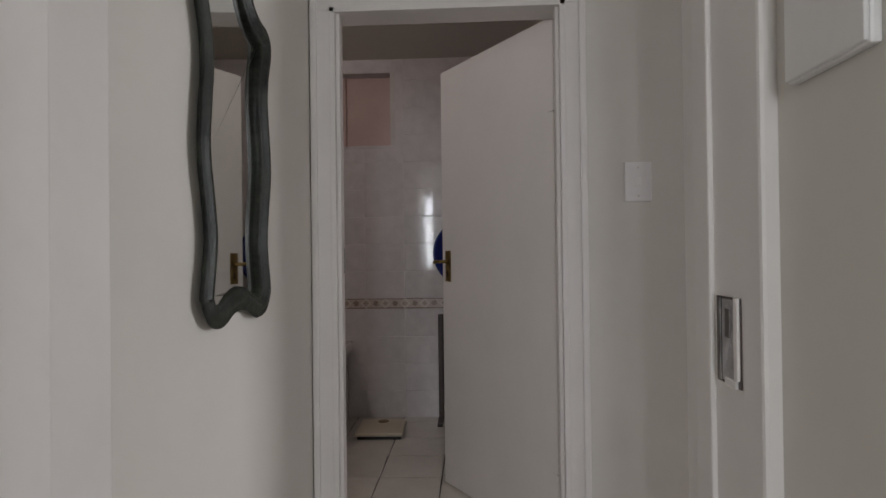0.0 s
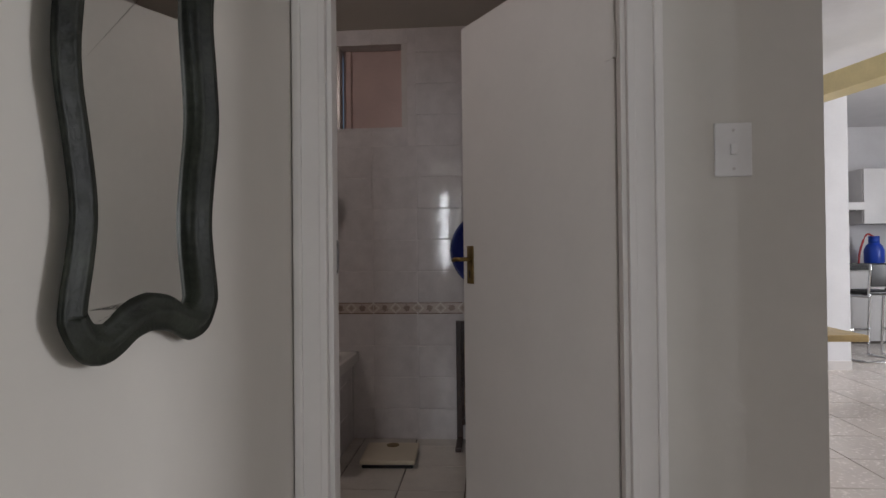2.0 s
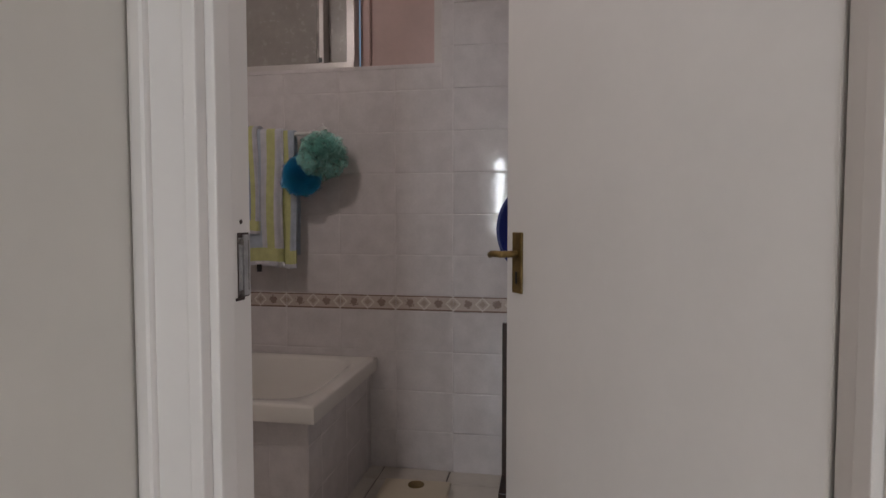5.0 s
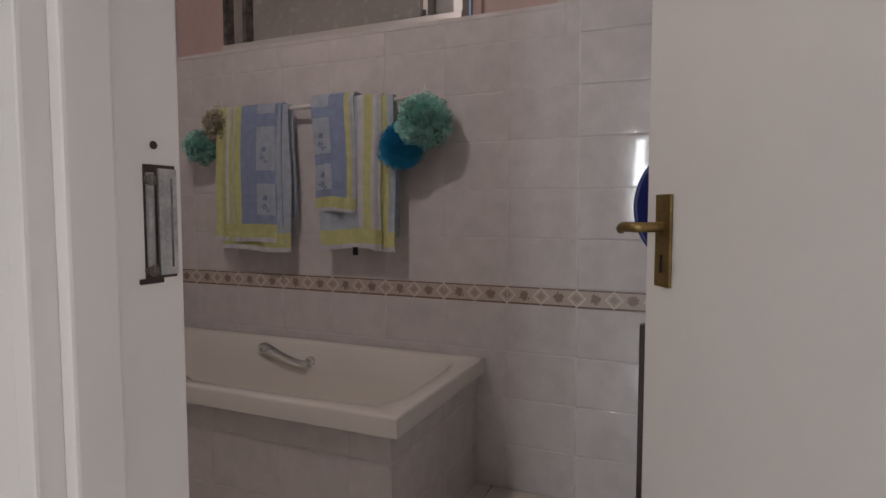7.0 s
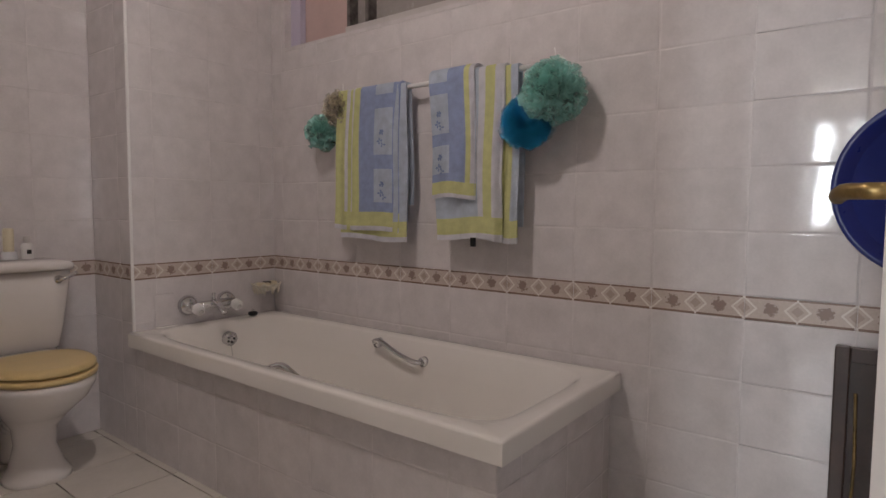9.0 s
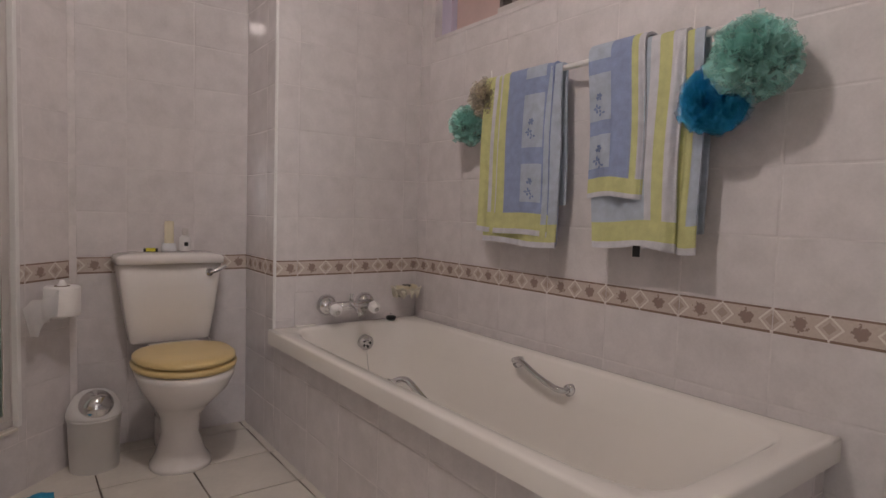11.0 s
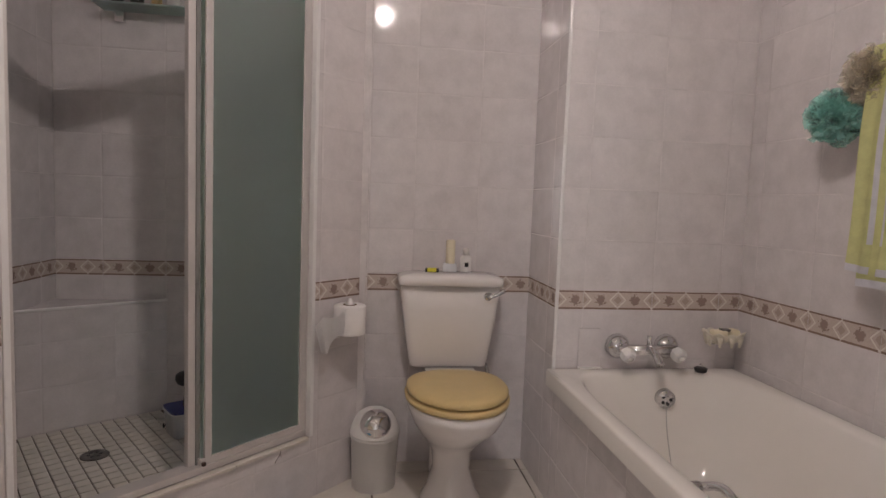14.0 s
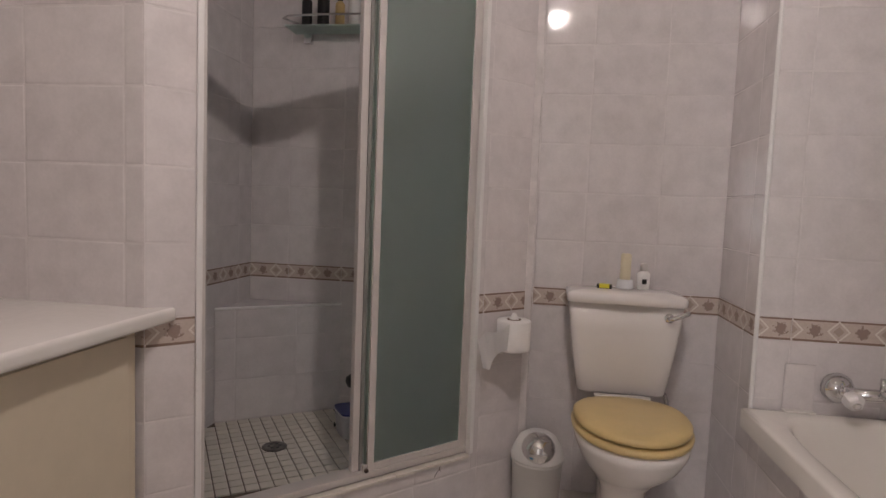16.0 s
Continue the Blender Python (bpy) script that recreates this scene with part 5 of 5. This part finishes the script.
def bar_stool(x, y, rz, group):
    t = thing("bar_stool", "black bar stool on a chromed cantilever frame", "bar stool", (x, y, 0), rz, group)
    for s in (-0.2, 0.2):
        pts = smooth_path([(s, 0.2, 0.012), (s, -0.2, 0.012), (s, -0.23, 0.05), (s, -0.2, 0.62), (s, -0.16, 0.66), (s, 0.2, 0.66), (s, 0.23, 0.7), (s, 0.26, 0.98)], 4)
        part("side_tube", tube(pts, 0.0125, 8), M_CHROME, t, smooth=True)
    part("foot_bar", tube([(-0.2, 0.2, 0.012), (0.2, 0.2, 0.012)], 0.0125, 8), M_CHROME, t, smooth=True)
    part("foot_rest", tube([(-0.2, -0.215, 0.28), (0.2, -0.215, 0.28)], 0.0125, 8), M_CHROME, t, smooth=True)
    part("seat", box(-0.2, 0.2, -0.2, 0.2, 0.672, 0.712, 0.015), M_BLACK, t, smooth=True)
    part("backrest", box(-0.2, 0.2, 0.235, 0.262, 0.76, 0.98, 0.01), M_BLACK, t, smooth=True)


for x, y in ((3.95, 6.35), (4.5, 6.45), (5.05, 6.5)):
    bar_stool(x, y, 190, "bar stools at the breakfast bar")
t = thing("breakfast_bar", "black breakfast bar with dark end panel", "counter")
part("top", box(3.7, 6.2, 6.75, 7.2, 0.93, 0.965, 0.008), M_BLACK, t)
part("end_panel", box(4.75, 4.83, 6.77, 7.18, 0, 0.93, 0.004), M_BLACK, t)
t = thing("side_table", "pine topped table edge", "table")
part("top", box(2.1, 2.55, 4.1, 5.0, 0.52, 0.565, 0.008), M_GOLD, t)
for x, y in ((2.13, 4.15), (2.13, 4.95), (2.46, 4.95)):
    part("leg", box(x, x + 0.04, y - 0.02, y + 0.02, 0, 0.52, 0.004), M_GOLD, t)
t = thing("office_chair", "black office chair castor base", "chair", (3.35, 4.3, 0))
for i in range(5):
    a = i * 2 * math.pi / 5 + 0.3
    part("leg", tube([(0, 0, 0.1), (0.28 * math.cos(a), 0.28 * math.sin(a), 0.06)], 0.018, 8), M_BLACK, t, smooth=True)
    part("castor", tube([(0.28 * math.cos(a) - 0.02, 0.28 * math.sin(a), 0.03), (0.28 * math.cos(a) + 0.02, 0.28 * math.sin(a), 0.03)], 0.03, 12), M_BLACK, t, smooth=True)
part("column", tube([(0, 0, 0.08), (0, 0, 0.45)], 0.03, 12), M_BLACK, t, smooth=True)
part("seat", box(-0.23, 0.23, -0.23, 0.23, 0.45, 0.52, 0.03, 3), M_BLACK, t, smooth=True)

# ---- tiles ----
TW, TH, GAP = 0.274, 0.19, 0.0018
ZB, BH = 0.757, 0.072      # border's lower edge and height
tile_meshes = {}


def tile_mesh(w, h, depth, material, ch=0.0012):
    key = (round(w, 3), round(h, 3), depth, ch, material.name)
    if key in tile_meshes:
        return tile_meshes[key]
    w, h = key[0], key[1]
    me = bpy.data.meshes.new("tile")
    v = [(x, 0, z) for x, z in ((0, 0), (w, 0), (w, h), (0, h))]
    for inset, y in ((0.0, ch), (0.0, ch), (ch * 0.8, ch * 0.35), (ch * 2.2, 0.0), (ch * 3.0, 0.0)):
        v += [(x, -depth + y, z) for x, z in ((inset, inset), (w - inset, inset), (w - inset, h - inset), (inset, h - inset))]
    f = [(20, 21, 22, 23)]
    for i in range(4):
        j = (i + 1) % 4
        f.append((i, j, 4 + j, 4 + i))
        f += [(k + i, k + j, k + 4 + j, k + 4 + i) for k in (8, 12, 16)]
    me.from_pydata(v, [], f)
    for q in me.polygons:
        q.use_smooth = True
    me.materials.append(material)
    tile_meshes[key] = me
    return me


def cut(rects, hole):
    out = []
    hx0, hx1, hz0, hz1 = hole
    for x0, x1, z0, z1 in rects:
        if x1 <= hx0 or x0 >= hx1 or z1 <= hz0 or z0 >= hz1:
            out.append((x0, x1, z0, z1))
            continue
        if x0 < hx0:
            out.append((x0, hx0, z0, z1))
        if x1 > hx1:
            out.append((hx1, x1, z0, z1))
        a, b = max(x0, hx0), min(x1, hx1)
        if z0 < hz0:
            out.append((a, b, z0, hz0))
        if z1 > hz1:
            out.append((a, b, hz1, z1))
    return out


def tile_wall(parent, a, b, phase, z_lo=0.0, z_hi=CEIL, holes=(), border=True, zb=ZB, proud=(9.0, 9.0)):
    """Tiles from a to b on plan; the room lies on the right of the way from a to b. phase: where along it a joint falls."""
    a, b = Vector((*a, 0)), Vector((*b, 0))
    L = (b - a).length
    d = (b - a) / L
    turn = Matrix(((d.x, -d.y, 0, a.x), (d.y, d.x, 0, a.y), (0, 0, 1, 0), (0, 0, 0, 1)))
    rows = []
    z = zb
    while z > z_lo + 0.004:
        rows.append((max(z - TH, z_lo), z, M_TILE))
        z -= TH
    z = zb
    if border:
        rows.append((zb, zb + BH, M_BORDER))
        z += BH
    while z < z_hi - 0.004:
        rows.append((z, min(z + TH, z_hi), M_TILE))
        z += TH
    cols = [phase % TW - TW + i * TW for i in range(int(L / TW) + 3)]
    rng = random.Random(int(L * 1000) + int(abs(a.x) * 97))
    for z0, z1, m in rows:
        for c in cols:
            x0, x1 = max(c, 0), min(c + TW, L)
            if x1 - x0 < 0.008:
                continue
            rects = [(x0, x1, z0, z1)]
            for hole in holes:
                rects = cut(rects, hole)
            for r in rects:
                if r[1] - r[0] < 0.012 or r[3] - r[2] < 0.012:
                    continue
                h = r[3] - r[2] - (GAP if m is M_TILE else 0.002)
                out_of_true = proud[0] < (r[0] + r[1]) / 2 < proud[1]
                depth = (0.0034 if m is M_BORDER else 0.0028) + (0.007 if out_of_true else 0.0)
                ob = new("border_tile" if m is M_BORDER else "wall_tile", tile_mesh(r[1] - r[0] - GAP, h, depth, m, 0.0012 if m is M_BORDER else 0.002))
                ob.parent = parent
                ob.matrix_world = turn @ pose(r[0] + GAP / 2, 0.0017, r[2] + GAP / 2, rng.gauss(0, 0.04), 0, rng.gauss(0, 0.045) + (1.5 if out_of_true else 0.0))


XJ8 = -0.335
tile_wall(wall_back, (XE, YB), (XR, YB), XJ8 - XE, holes=[(WIN[0] - XE, WIN[1] - XE, WIN[2], WIN[3])], proud=(XJ8 - XE, XJ8 - XE + TW))
tile_wall(wall_tap, (XE, YC), (XE, YB), 0.10)
tile_wall(wall_box, (XW, YC), (XE, YC), 0.0)
tile_wall(wall_wc, (XW, DG1[1] + 0.03), (XW, YC), 0.19)
tile_wall(wall_ret, (DG1[0], DG1[1] + 0.025), (XW, DG1[1] + 0.025), 0.0)
tile_wall(wall_diag, dpt(0), dpt(DL), 0.0, holes=[(OPEN[0] - 0.008, OPEN[1] + 0.008, OPEN[2] - 0.014, OPEN[3])])
tile_wall(wall_van, (XD, 0.5), (XD, DG0[1]), 0.15)
tile_wall(wall_sw, (XS, YS), (XS, 2.0), 0.2, SF, zb=0.75)
tile_wall(wall_ss, (XD - 0.1, YS), (XS, YS), 0.1, SF, zb=0.75)
tile_wall(seat_block, SEAT_EDGE[0], SEAT_EDGE[1], 0.09, SF, 0.632, border=False, zb=0.5)
tile_wall(apron, (XE, 2.905), (-0.735, 2.905), XJ8 - XE, 0, 0.470, border=False, zb=0.38)
tile_wall(apron, (-0.735, 2.905), (-0.735, YB - 0.006), 0.12, 0, 0.470, border=False, zb=0.38)
corner = thing("corner_trim", "white plastic trim on the tiled wall corner", "trim", kind="structure")
part("strip", tube([(XE + 0.004, YC - 0.004, 0.53), (XE + 0.004, YC - 0.004, CEIL)], 0.007, 8), M_TRIM, corner)

# floor tiles
FT = 0.318
k = 0


def lay(parent, x0, x1, y0, y1, px, py, size, material, z, depth, gap, limit=99.0):
    nx0, nx1 = math.floor((x0 - px) / size), math.ceil((x1 - px) / size)
    ny0, ny1 = math.floor((y0 - py) / size), math.ceil((y1 - py) / size)
    for i in range(nx0, nx1):
        for j in range(ny0, ny1):
            xa, xb = max(px + i * size, x0), min(px + (i + 1) * size, x1)
            ya, yb = max(py + j * size, y0), min(py + (j + 1) * size, y1)
            if xb - xa < 0.02 or yb - ya < 0.02 or xb + yb > limit:
                continue
            ob = new("floor_tile", tile_mesh(xb - xa - gap, yb - ya - gap, depth, material))
            ob.parent = parent
            ob.matrix_world = pose(xa + gap / 2, ya + gap / 2, z - depth, -90, 0, 0)


lay(floor, XW, XR, 1.3, YB, -2.575, 2.875, FT, M_FLOOR, 0.004, 0.008, 0.006)
lay(floor, XL, 1.0, -1.0, 1.3, -2.575, 2.875, FT, M_FLOOR, 0.004, 0.008, 0.006)
lay(floor_liv, 1.002, 5.2, 1.0, 7.4, 1.2, 1.0, 0.4, M_LIVFLOOR, 0.004, 0.008, 0.006)
base = bpy.data.objects["shower_base"]
se = (Vector((*Bp, 0)) - Vector((*C, 0))).normalized()      # along the front of the corner seat
sn = Vector((se.y, -se.x, 0))                              # out of it, into the shower
count = 0
for j in range(20):
    for i in range(-16, 18):
        p = Vector((*C, 0)) + se * (i * 0.0498 + 0.004) + sn * (j * 0.0498 + 0.004)
        q = p + (se + sn) * 0.025
        if not (XS + 0.03 < q.x < XD - 0.13 and YS + 0.03 < q.y < 2.05) or count >= 300:
            continue
        if (q.x - DG0[0]) * DU.y - (q.y - DG0[1]) * DU.x > -0.125:
            continue
        ob = new("floor_tile", tile_mesh(0.0455, 0.0455, 0.006, M_MOSAIC))
        ob.parent = base
        ob.matrix_world = Matrix(((sn.x, 0, se.x, p.x), (sn.y, 0, se.y, p.y), (0, -1, 0, SF - 0.006), (0, 0, 0, 1)))
        count += 1
